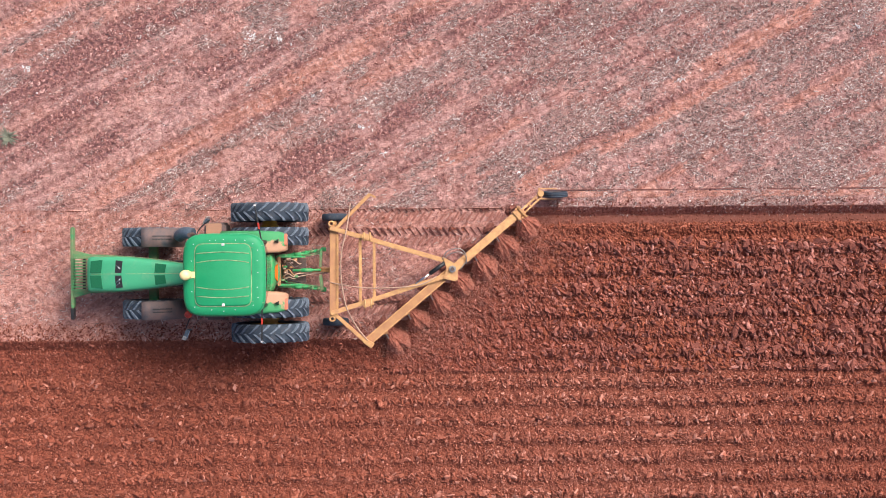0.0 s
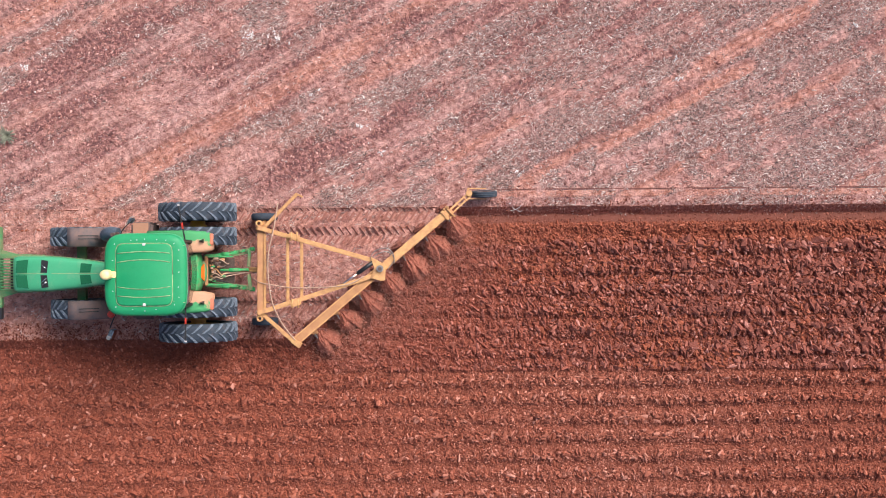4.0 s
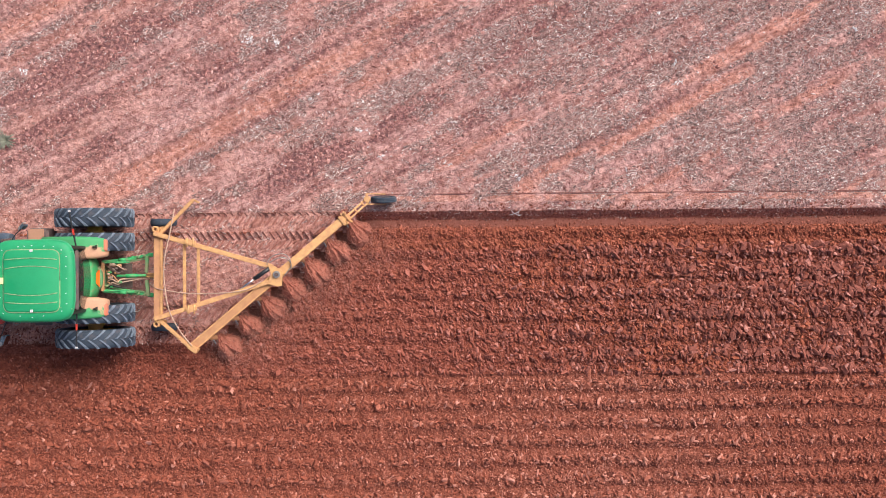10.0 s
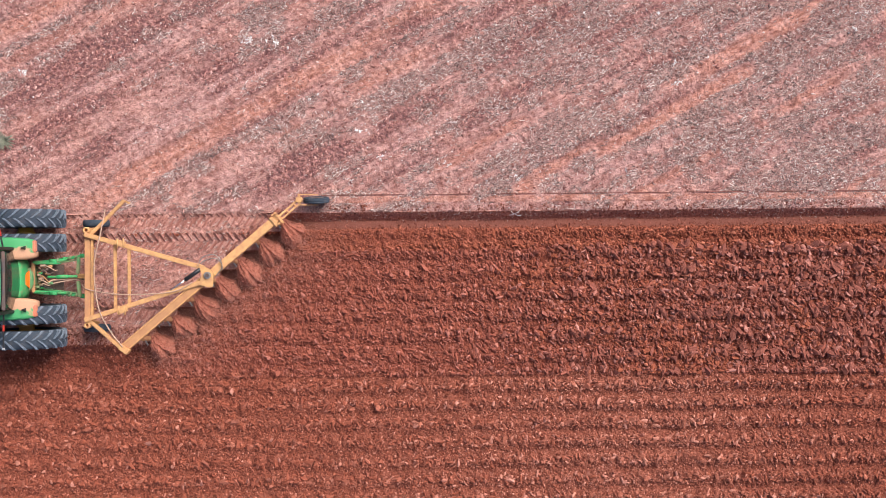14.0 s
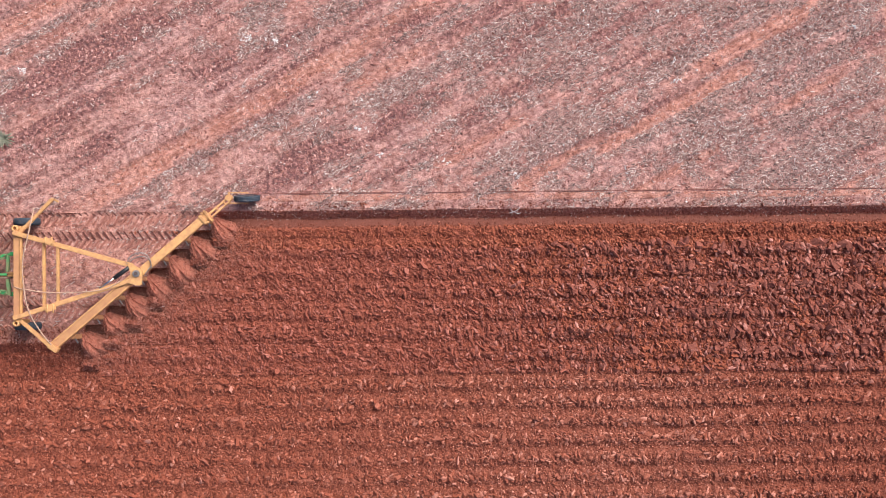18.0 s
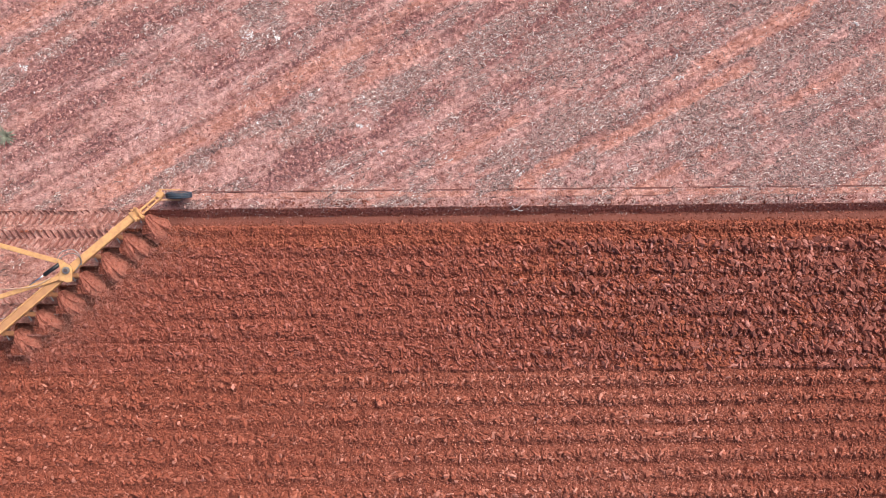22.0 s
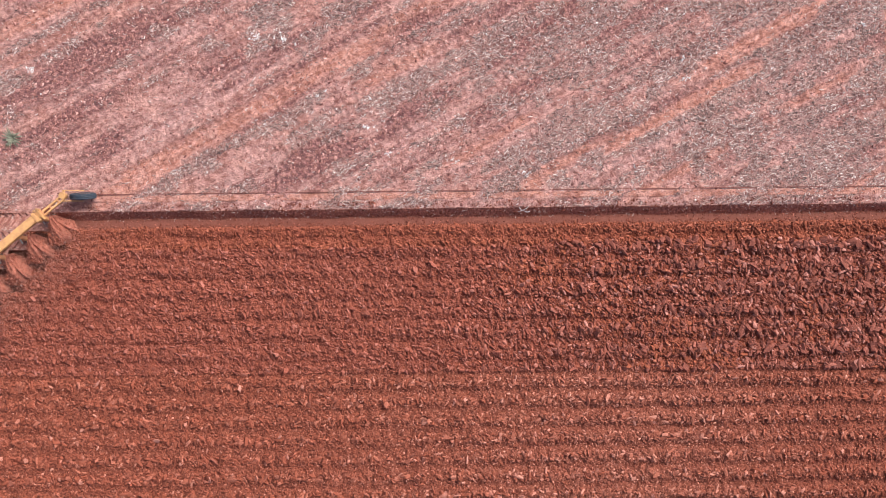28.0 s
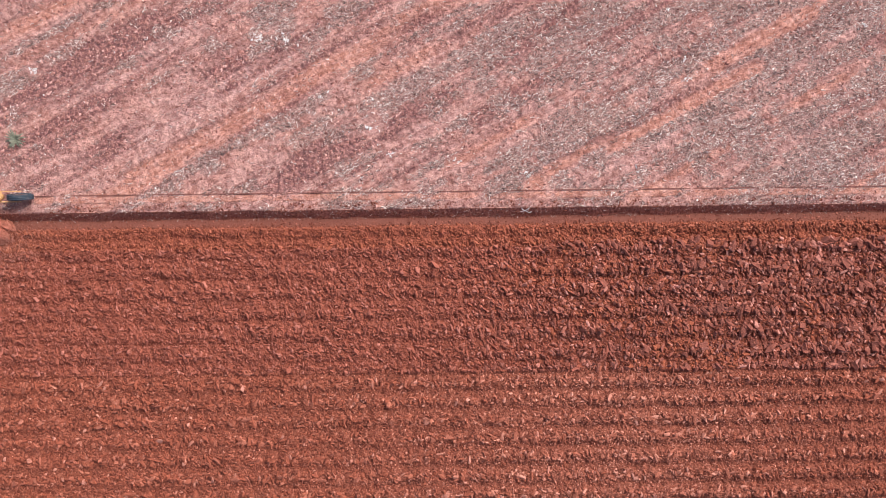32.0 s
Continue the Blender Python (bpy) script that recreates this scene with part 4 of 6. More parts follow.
def make_slices():
    """Each slice lies with its crust up until its disc comes, then rolls over into the open furrow beside it."""
    rng = np.random.default_rng(19)
    length = 0.35
    out = []
    for i in range(7):
        first, last = disc_x(i), disc_x(i, 32) - 0.1
        count = int(math.ceil((first + 0.35 - last) / length))
        step = (first + 0.35 - last) / count
        yc = EDGE - (i + 0.5) * SLICE
        yf = FRESH_TOP - (i + 0.5) * FRESH
        for k in range(count):
            xc = first + 0.35 - (k + 0.5) * step
            rest = pose(xc, yc, -DEPTH / 2)
            final = pose(xc, yf, -DEPTH / 2 - 0.02, 180)
            # crust on top, crumbled soil below, cut sides between
            nx, ny = 12, 14
            gx, gy = np.meshgrid(np.linspace(-step / 2, step / 2, nx), np.linspace(-SLICE / 2, SLICE / 2, ny))
            wx, wy = gx + xc, gy + yc
            lip = np.clip(gy / (SLICE / 2), 0, 1) ** 3 if i == 0 else 0 * gy
            top = np.stack((gx, gy + 0.04 * lip, field_height(wx, wy + 0.04 * lip) + DEPTH / 2 + 0.010 * lip), 2).reshape(-1, 3)
            low_y = gy * FRESH / SLICE
            fx, fy = wx, yf - low_y
            drop = np.zeros_like(gy)
            if i == 6:
                drop[0], drop[1] = 0.05, 0.02
                low_y = low_y - np.where(gy < -SLICE / 2 + 0.01, 0.13, 0.0)
            low = np.stack((gx, low_y, drop - (fresh_height(fx, fy) + 0.02 + DEPTH / 2)), 2).reshape(-1, 3)
            q = (np.arange(ny - 1)[:, None] * nx + np.arange(nx - 1)[None]).ravel()
            a = np.concatenate((np.stack((q, q + 1, q + nx + 1), 1), np.stack((q, q + nx + 1, q + nx), 1)))
            m = nx * ny
            rim = np.concatenate((np.arange(nx), nx * np.arange(1, ny) + nx - 1, m - 2 - np.arange(nx - 1), (nx * np.arange(1, ny - 1))[::-1]))
            rr = np.roll(rim, -1)
            both = np.concatenate((top, low))
            waist = (both[rim] + both[rim + m]) / 2 + rng.normal(0, 0.022, (len(rim), 3))
            mid, mm = 2 * m + np.arange(len(rim)), 2 * m + (np.arange(len(rim)) + 1) % len(rim)
            wall = np.concatenate((np.stack((rim, mid, mm), 1), np.stack((rim, mm, rr), 1), np.stack((mid, rim + m, rr + m), 1), np.stack((mid, rr + m, mm), 1)))
            tris = np.concatenate((a, a[:, ::-1] + m, wall))
            idx = np.concatenate((np.zeros(len(a)), np.ones(len(a)), np.full(len(wall), 1)))
            keep = np.concatenate((np.stack((wx, wy, 0 * wx), 2).reshape(-1, 3),) * 2)
            s, l, dark = straw_mask(wx, wy).ravel(), lane_mask(wx, wy).ravel(), maroon_mask(wx, wy).ravel()
            more = np.zeros(len(rim))
            me = mesh_from("soil_slice", np.concatenate((both, waist)), tris, [FIELD, SLICE_SOIL], idx, rest=np.concatenate((keep, waist)), straw=np.concatenate((s, s, more)), lane=np.concatenate((l, l, more)),
                           maroon=np.concatenate((dark, dark, more)))
            ob = tagged(new("soil_slice", me), "slice of red soil, stubble crust above, cloddy underside", "soil slice", "slices turned by the plough")
            p, size = fresh_clods(rng, xc - step / 2, xc + step / 2, yf + FRESH / 2, yf - FRESH / 2, 600)
            if i == 0:
                more, fine = bank_clods(rng, xc - step / 2, xc + step / 2, 130)
                p, size = np.concatenate((p, more)), np.concatenate((size, fine))
            low_at = np.array([xc, yf, -DEPTH / 2 - 0.02])
            under = new("clod_layer", lumps_mesh("clod_layer", rng, p, size, [RUST_CLOD if i == 0 else SLICE_CLOD], lambda v: (v - low_at) * np.array([1, -1, -1])))
            under.parent = ob
            tagged(under, "angular red clods", kind="stuff")
            p = residue(rng, xc - step / 2, xc + step / 2, yc - SLICE / 2, yc + SLICE / 2, 480) - np.array([xc, yc, -DEPTH / 2])
            if len(p) > 2:
                n = len(p)
                litter = new("stalk_litter", joined("stalk_litter", stick_arrays(rng, p, 0.045 + 0.085 * rng.random(n) ** 1.6, rng.uniform(0.012, 0.025, n), 0.2), STICK_F, [STRAW]))
                litter.parent = ob
                tagged(litter, "grey broken stalks", kind="stuff")
            n = 46
            x, y = rng.uniform(xc - step / 2, xc + step / 2, n), rng.uniform(yc - SLICE / 2 + 0.02, yc + SLICE / 2 - 0.02, n)
            p = np.stack((x - xc, y - yc, field_height(x, y) + DEPTH / 2), 1)
            grit = new("crumb_layer", joined("crumb_layer", clod_arrays(rng, p, 0.010 + 0.03 * rng.random(n) ** 3, 0.5, OCT_V), OCT_F, [CRUMB]))
            grit.parent = ob
            if i == 6:
                n = 110
                x, y = rng.uniform(-step / 2, step / 2, n), -SLICE / 2 + (SLICE - 0.02) * rng.random(n) ** 1.7
                p = np.stack((x, y, field_height(x + xc, y + yc) + DEPTH / 2 + 0.006), 1)
                m = 130
                f = rng.random(m) ** 0.8
                p = np.concatenate((p, np.stack((rng.uniform(-step / 2, step / 2, m), -SLICE / 2 - 0.01 - 0.13 * f, DEPTH / 2 + 0.005 - 0.20 * f), 1)))
                n += m
                spill = new("spill_layer", joined("spill_layer", clod_arrays(rng, p, 0.010 + 0.035 * rng.random(n) ** 2, 0.5, OCT_V), OCT_F, [FINE_CLOD]))
                spill.parent = ob
                tagged(spill, "red crumbs spilled over the crust", kind="stuff")
            tagged(grit, "pale soil crumbs", kind="stuff")
            ob.matrix_world = rest
            for lo, hi in TRACKS:
                a, b = max(lo, yc - SLICE / 2 + 0.01), min(hi, yc + SLICE / 2 - 0.01)
                if b - a > 0.15:
                    mark = tyre_print(xc, yc, step, lo, hi, a, b, lo > 0)
                    mark.parent = ob
                    out.append((mark, print_rows(xc)))
            begin, finish = when(xc - 0.04 - first), when(xc - 0.30 - first)
            if xc - first > 0.02:
                ob.matrix_world = final
                out.append((ob, None))
                continue
            rows = [(0.0, rest)]
            if begin > 0.05:
                rows.append((begin, rest))
            for j in (1, 2, 3):
                t = begin + (finish - begin) * j / 3
                if t > 32:
                    break
                f = j / 3
                turn = 180 * f
                mid = pose(xc, yc + (yf - yc) * (1 - math.cos(math.pi * f)) / 2, -DEPTH / 2 - 0.02 * f + 0.10 * math.sin(math.pi * f), turn)
                rows.append((t, mid))
            if rows[-1][0] < 31.95:
                rows.append((32.0, rows[-1][1]))
            out.append((ob, rows))
    return out


# ---- tractor ----
def superellipse(cx, cy, a, b, n, count, z):
    out = []
    for k in range(count):
        t = k * math.tau / count
        c, s = math.cos(t), math.sin(t)
        out.append((cx + a * math.copysign(abs(c) ** (2 / n), c), cy + b * math.copysign(abs(s) ** (2 / n), s), z))
    return out


def loft(rings, smooth=True):
    """A closed skin over rings of equal count, capped at both ends."""
    n = len(rings[0])
    verts = [p for r in rings for p in r]
    faces = [(k * n + j, k * n + (j + 1) % n, (k + 1) * n + (j + 1) % n, (k + 1) * n + j) for k in range(len(rings) - 1) for j in range(n)]
    faces += [tuple(range(n))[::-1], tuple(range((len(rings) - 1) * n, len(rings) * n))]
    return shell(verts, faces, smooth)


def make_wheel(name, parent, place, radius, width, rim_radius, lugs, label):
    """Rim with its tyre; the treads' tips lead at the top."""
    h = width / 2
    r0 = radius - 0.042
    rim = lathe([(rim_radius, -h * 0.78), (rim_radius + 0.03, -h * 0.80), (rim_radius + 0.03, h * 0.80), (rim_radius, h * 0.78), (rim_radius - 0.05, h * 0.3), (rim_radius - 0.06, 0.02),
                 (0.16, 0.05), (0.16, -0.05), (rim_radius - 0.06, -0.02), (rim_radius - 0.05, -h * 0.3)], 36)
    wheel = part(name, rim, RIM, parent, "yellow dish wheel")
    wheel.matrix_local = place
    part("hub", rod((0, -0.11, 0), (0, 0.11, 0), 0.13, 16), RIM, wheel)
    tyre = part("tyre", lathe([(rim_radius + 0.012, -h * 0.74), (rim_radius + 0.10, -h * 0.93), ((r0 + rim_radius) / 2, -h), (r0 - 0.07, -h * 0.97), (r0 - 0.015, -h * 0.85), (r0, -h * 0.5), (r0 + 0.004, 0),
                               (r0, h * 0.5), (r0 - 0.015, h * 0.85), (r0 - 0.07, h * 0.97), ((r0 + rim_radius) / 2, h), (rim_radius + 0.10, h * 0.93), (rim_radius + 0.012, h * 0.74)], 56), RUBBER, wheel, label)
    bm = bmesh.new()
    pitch = math.tau / lugs
    for side in (-1, 1):
        for k in range(lugs):
            a0 = (k + (0.5 if side > 0 else 0)) * pitch
            stations = [(0.015, 0.0, 0.022), (0.35, 0.36, 0.026), (0.72, 0.68, 0.030), (0.99, 0.86, 0.036)]
            rings = []
            for f, turn, half in stations:
                y = side * f * h
                drop = 0.0 if f < 0.7 else (f - 0.7) * 0.09
                for_ang = a0 + turn * pitch * 1.05
                d = half / radius
                top, foot = radius - drop, r0 - 0.02 - drop * 1.6
                rings.append([bm.verts.new((r * math.sin(for_ang + e), y, r * math.cos(for_ang + e))) for r, e in ((foot, -d * 1.25), (top, -d), (top, d), (foot, d * 1.25))])
            for a, b in zip(rings, rings[1:]):
                for j in range(4):
                    bm.faces.new((a[j], a[(j + 1) % 4], b[(j + 1) % 4], b[j]))
            bm.faces.new(rings[0])
            bm.faces.new(rings[-1][::-1])
    part("tread", bm, LUG, wheel, "worn grey tread lugs")
    return wheel


def make_tractor():
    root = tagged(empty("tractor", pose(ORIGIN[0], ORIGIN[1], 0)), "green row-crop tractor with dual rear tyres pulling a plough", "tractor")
    wheels = []
    # wheels
    for y in (0.840, -0.818, 1.405, -1.385):
        w = make_wheel("rear_wheel", root, pose(0, y, 0.905), 0.905, 0.42 if abs(y) < 1 else 0.425, 0.50, 22, "dusty black dual rear tyre")
        wheels.append((w, pose(0, y, 0.905), 0.905))
    for y in (0.85, -0.838):
        w = make_wheel("front_wheel", root, pose(-2.79, y, 0.705), 0.705, 0.44, 0.37, 20, "dusty black front tyre")
        wheels.append((w, pose(-2.79, y, 0.705), 0.705))
    # running gear
    for side in (-1, 1):
        part("dual_spacer", lathe([(0.10, side * 1.06), (0.21, side * 1.06), (0.21, side * 1.10), (0.17, side * 1.12), (0.17, side * 1.20), (0.10, side * 1.20)], 28), RIM, root, "dusty yellow dual wheel spacer").location = (0, 0, 0.905)
    part("rear_axle", rod((0, -1.6, 0.905), (0, 1.6, 0.905), 0.085, 16), DARK_STEEL, root)
    part("rear_axle_housing", loft([superellipse(0, 0, 0.26, 0.30, 3, 20, z) for z in (0.55, 0.7, 1.15, 1.3)]), GREEN_DUSTY, root)
    part("front_axle", beam((-2.79, -0.72, 0.66), (-2.79, 0.72, 0.66), 0.20, 0.16), GREEN_DUSTY, root)
    part("chassis", block(-3.75, -0.1, -0.24, 0.24, 0.58, 1.05, 0.04), GREEN_DUSTY, root)
    part("engine", block(-3.3, -1.9, -0.30, 0.30, 0.95, 1.40, 0.03), BLACK, root)
    # hood: broad nose, narrow waist at the cab
    def section(x, half, top, low):
        pts = []
        for k in range(13):
            t = math.pi * k / 12
            pts.append((x, -half * math.copysign(abs(math.cos(t)) ** 0.45, math.cos(t)), low + (top - low) * abs(math.sin(t)) ** 0.12))
        return pts
    hood = loft([section(-4.10, 0.33, 1.48, 1.08), section(-4.075, 0.385, 1.59, 1.02), section(-3.98, 0.41, 1.655, 1.0), section(-3.3, 0.402, 1.715, 1.0), section(-2.6, 0.335, 1.745, 1.05), section(-1.95, 0.245, 1.77, 1.10), section(-1.62, 0.20, 1.78, 1.12)])
    def hood_top(x):
        return float(np.interp(x, (-3.9, -3.3, -2.6, -1.95), (1.66, 1.715, 1.745, 1.77)))

    hood_ob = part("hood", hood, GREEN_HOOD, root, "glossy green tapering engine hood")
    part("hood_seam", beam((-3.95, 0.008, 1.674), (-1.75, 0.008, 1.788), 0.012, 0.012, 0), SEAM, hood_ob)
    for side in (-1, 1):
        part("hood_rim", tube(spline([(-3.96, side * 0.408, 1.44), (-3.3, side * 0.408, 1.50), (-2.6, side * 0.343, 1.53), (-1.85, side * 0.237, 1.56)]), 0.008, 6), SEAM, hood_ob, "pale yellow trim line")
        for x0, x1, w0, w1, mat, lab in ((-3.99, -3.70, 0.30, 0.33, GREEN_DARK, "dark green hood screen"), (-3.41, -3.23, 0.32, 0.30, BLACK, "black hood vent opening with bare metal"), (-2.50, -2.23, 0.245, 0.215, GREEN_DARK, "dark green hood screen")):
            z0, z1 = [hood_top(x) for x in (x0, x1)]
            y0 = 0.028
            v = [(x0, side * y0, z0), (x0 + 0.02, side * w0, z0 - 0.012), (x1, side * w1, z1 - 0.012), (x1 - 0.03, side * y0, z1)]
            vv = [(a, b, c + 0.012) for a, b, c in v] + [(a, b, c - 0.02) for a, b, c in v]
            part("hood_vent", shell(vv, [(0, 1, 2, 3), (7, 6, 5, 4), (0, 4, 5, 1), (1, 5, 6, 2), (2, 6, 7, 3), (3, 7, 4, 0)]), mat, hood_ob, lab)
    for y0, y1 in ((0.12, 0.20), (-0.10, -0.19), (-0.17, -0.27)):
        part("vent_rod", rod((-3.27, y0, 1.734), (-3.38, y1, 1.728), 0.009, 8), CHROME, hood_ob, "bare metal rod in the opening")
    # nose guard with its long cross bar
    bar = part("guard_bar", block(-4.665, -4.585, -0.80, 1.10, 0.82, 0.97, 0.02), GREEN_DUSTY, root, "long green front cross bar")
    part("bar_end", block(-4.67, -4.59, -1.07, -0.80, 0.82, 0.96, 0.015), BLACK, bar, "dark worn bar end")
    for side in (-1, 1):
        part("guard_arm", beam((-4.60, side * 0.43, 0.92), (-3.6, side * 0.40, 0.92), 0.075, 0.16), GREEN_DUSTY, root)
        part("guard_gusset", shell([(-4.6, side * 0.46, 0.95), (-4.6, side * 0.56, 0.95), (-4.25, side * 0.46, 0.95), (-4.6, side * 0.46, 0.88), (-4.6, side * 0.56, 0.88), (-4.25, side * 0.46, 0.88)], [(0, 1, 2), (5, 4, 3), (0, 3, 4, 1), (1, 4, 5, 2), (2, 5, 3, 0)]), GREEN_DUSTY, root)
    for k in range(12):
        y = -0.37 + k * 0.0673
        part("guard_slat", block(-4.60, -4.06, y - 0.017, y + 0.017, 0.90, 1.06, 0.006), GREEN_DUSTY, root)
    part("guard_crosspiece", block(-4.40, -4.33, -0.40, 0.40, 0.86, 0.905, 0.005), BLACK, root)
    part("nose_grille", block(-4.10, -3.98, -0.36, 0.36, 0.75, 1.42, 0.03), BLACK, root)
    # front mudguards
    for y in (0.83, -0.85):
        rings = []
        for k in range(11):
            a = radians(-6 + k * 8.8)
            r = 0.80
            rings.append([(-2.79 + (r + e) * math.sin(a), y + w, 0.705 + (r + e) * math.cos(a) - abs(w) * 0.1) for w, e in ((-0.22, -0.05), (-0.21, 0.0), (0.21, 0.0), (0.22, -0.05), (0.205, -0.025), (-0.205, -0.025))])
        guard = part("front_mudguard", loft(rings), MUDGUARD, root, "grey plastic mudguard with brown dust")
        part("mudguard_rib", beam((-2.62, y - 0.035, 1.495), (-2.22, y - 0.035, 1.28), 0.022, 0.02, 0.004), BLACK, guard)
        part("mudguard_rib", beam((-2.62, y + 0.035, 1.495), (-2.22, y + 0.035, 1.28), 0.022, 0.02, 0.004), BLACK, guard)
    # cab
    part("cab_floor", block(-1.55, 0.05, -0.62, 0.62, 1.15, 1.32, 0.04), GREEN_DUSTY, root)
    rings = []
    for z, reach in ((1.10, 0.17), (1.40, 0.20), (1.62, 0.19), (1.72, 0.15)):
        rings.append([(reach * (1 - 0.55 * (y / 0.48) ** 4) * side, y, z) for side, ys in ((1, np.linspace(-0.46, 0.46, 9)), (0, np.linspace(0.46, -0.46, 9))) for y in map(float, ys)])
    part("cab_rear_panel", loft(rings), GREEN_HITCH, root, "rounded green rear panel under the window")
    for x, y in ((-1.42, 0.62), (-1.42, -0.62), (0.05, 0.70), (0.05, -0.70), (-0.6, 0.72), (-0.6, -0.72)):
        part("cab_pillar", beam((x * 1.0, y, 1.30), (x * 0.98, y * 1.03, 3.0), 0.07, 0.07), BLACK, root)
    for y in (-0.70, 0.70):
        part("side_window", block(-1.40, 0.05, y - 0.006, y + 0.006, 1.35, 2.98, 0.003), GLASS, root)
    part("windscreen", block(-1.46, -1.448, -0.62, 0.62, 1.35, 2.98, 0.003), GLASS, root)
    rings = []
    for z, bow in ((1.70, 0.10), (2.25, 0.08), (3.0, 0.05)):
        rings.append([(0.05 + bow * (1 - (y / 0.66) ** 2) + e, y, z) for e, ys in ((0.0, np.linspace(-0.66, 0.66, 9)), (-0.012, np.linspace(0.66, -0.66, 9))) for y in map(float, ys)])
    part("rear_window", loft(rings), GLASS, root, "dark curved rear window")
    part("seat", block(-0.65, -0.15, -0.27, 0.27, 1.45, 2.05, 0.06), BLACK, root)
    part("steering_wheel", lathe([(0.20, -0.012), (0.22, -0.012), (0.22, 0.012), (0.20, 0.012)], 24), BLACK, root).matrix_local = pose(-1.05, 0, 1.95, 90, 0, 0)
    # roof
    cx, cy = -0.664, -0.008
    lay = [(0.80, 0.82, 2.80), (0.868, 0.882, 2.83), (0.880, 0.893, 2.89), (0.872, 0.885, 2.945), (0.840, 0.855, 2.985), (0.76, 0.775, 3.008), (0.655, 0.735, 3.016)]
    rings = [superellipse(cx, cy, a, b, 5.0, 64, z) for a, b, z in lay]
    roof = part("roof", loft(rings), GREEN, root, "glossy green rounded cab roof with raised panels")
    part("roof_edge", loft([superellipse(cx, cy, 0.885, 0.898, 5.0, 64, 2.862), superellipse(cx, cy, 0.889, 0.902, 5.0, 64, 2.875), superellipse(cx, cy, 0.885, 0.898, 5.0, 64, 2.888)]), GREEN_HOOD, roof, "pale green roof lip")
    px = cx - 0.005
    part("roof_panel", loft([superellipse(px, cy, 0.60, 0.675, 9, 64, 3.0), superellipse(px, cy, 0.595, 0.668, 9, 64, 3.04), superellipse(px, cy, 0.57, 0.645, 9, 64, 3.052)]), GREEN, roof)
    part("roof_panel_rim", tube([Vector(p) for p in superellipse(px, cy, 0.603, 0.678, 9, 96, 3.022)] + [Vector(superellipse(px, cy, 0.603, 0.678, 9, 96, 3.022)[0])], 0.011, 6), SEAM, roof, "dusty seam")
    for y, bow, half in ((0.48, 0.035, 0.56), (0.295, 0.055, 0.56), (-0.285, -0.055, 0.56), (-0.47, -0.035, 0.56)):
        pts = [(px - half + 2 * half * k / 8, cy + y + bow * (1 - (k / 4 - 1) ** 2) - bow * 0.5, 3.054) for k in range(9)]
        part("roof_rib", tube([Vector(p) for p in pts], 0.010, 6), SEAM, roof, "pale dusty rib")
    for x, y in ((-0.66, 0.76), (-0.66, -0.79), (-1.30, 0.66), (-1.28, -0.70), (-0.03, 0.66), (-0.03, -0.66), (0.06, 0.30), (0.06, -0.28), (-1.34, 0.3), (-1.34, -0.36), (-0.95, 0.735), (-0.82, 0.745), (-0.40, 0.745), (-0.20, 0.735), (-0.92, -0.76), (-0.42, -0.76), (0.07, 0.52), (0.07, 0.04), (0.07, -0.50), (-0.96, 0.30), (-0.70, 0.31), (-0.96, -0.30), (-0.70, -0.31)):
        part("roof_bolt", rod((x, y, 2.975), (x, y, 3.018), 0.011, 8), PALE_BAR, roof)
    for y in (0.65, -0.65):
        part("roof_clip", block(-0.69, -0.63, y - 0.03, y + 0.03, 3.03, 3.075, 0.008), PALE_BAR, roof)
    for y in (0.62, -0.62):
        part("roof_seam", beam((-1.50, y, 2.965), (-1.22, y * 0.94, 3.018), 0.010, 0.012, 0), SEAM, roof)
        part("roof_seam", beam((-0.07, y * 0.94, 3.018), (0.19, y, 2.96), 0.010, 0.012, 0), SEAM, roof)
    beacon = part("beacon", loft([superellipse(-1.438, 0.0, r, r, 2, 20, z) for r, z in ((0.10, 2.98), (0.108, 3.03), (0.112, 3.18), (0.105, 3.27), (0.07, 3.31))]), CREAM, root, "cream round roof beacon")
    part("beacon_bracket", block(-1.40, -1.24, -0.07, 0.07, 2.98, 3.04, 0.01), CREAM, beacon)
    for top in (roof, beacon):
        top.matrix_local = Matrix.Translation((0.012, 0.004, 0.19)) @ Matrix.Diagonal((1.004, 0.992, 1.0, 1.0))
    part("round_lamp", loft([superellipse(-1.533, -0.875, r, r, 2, 18, z) for r, z in ((0.05, 2.60), (0.078, 2.62), (0.082, 2.68), (0.05, 2.73))]), RED, root, "round orange-red turn signal")
    # rear mudguards with tail lights
    for side in (1, -1):
        y0, y1 = (0.44, 0.965) if side > 0 else (-0.915, -0.40)
        rings = []
        for x, z in ((-1.05, 1.50), (-0.85, 1.73), (-0.45, 1.86), (0.0, 1.90), (0.32, 1.83), (0.46, 1.70), (0.50, 1.55)):
            e = 0.0 if x < 0.3 else (0.02 if x < 0.4 else (0.05 if x < 0.48 else 0.09))
            rings.append([(x, y0 + e, z - 0.10), (x, y0 + 0.03 + e, z - 0.01), (x, y0 + 0.08 + e, z), (x, y1 - 0.08 - e, z), (x, y1 - 0.03 - e, z - 0.01), (x, y1 - e, z - 0.10), (x - 0.01, y1 - 0.03 - e, z - 0.13), (x - 0.01, y0 + 0.03 + e, z - 0.13)])
        guard = part("rear_mudguard", loft(rings), GREEN_CAKED, root, "green mudguard caked with orange dust")
        part("tail_light", block(0.42, 0.51, y1 - 0.34 if side > 0 else y0 + 0.07, y1 - 0.07 if side > 0 else y0 + 0.34, 1.58, 1.715, 0.02), TAIL_LIGHT, guard, "dusty orange-red tail light")
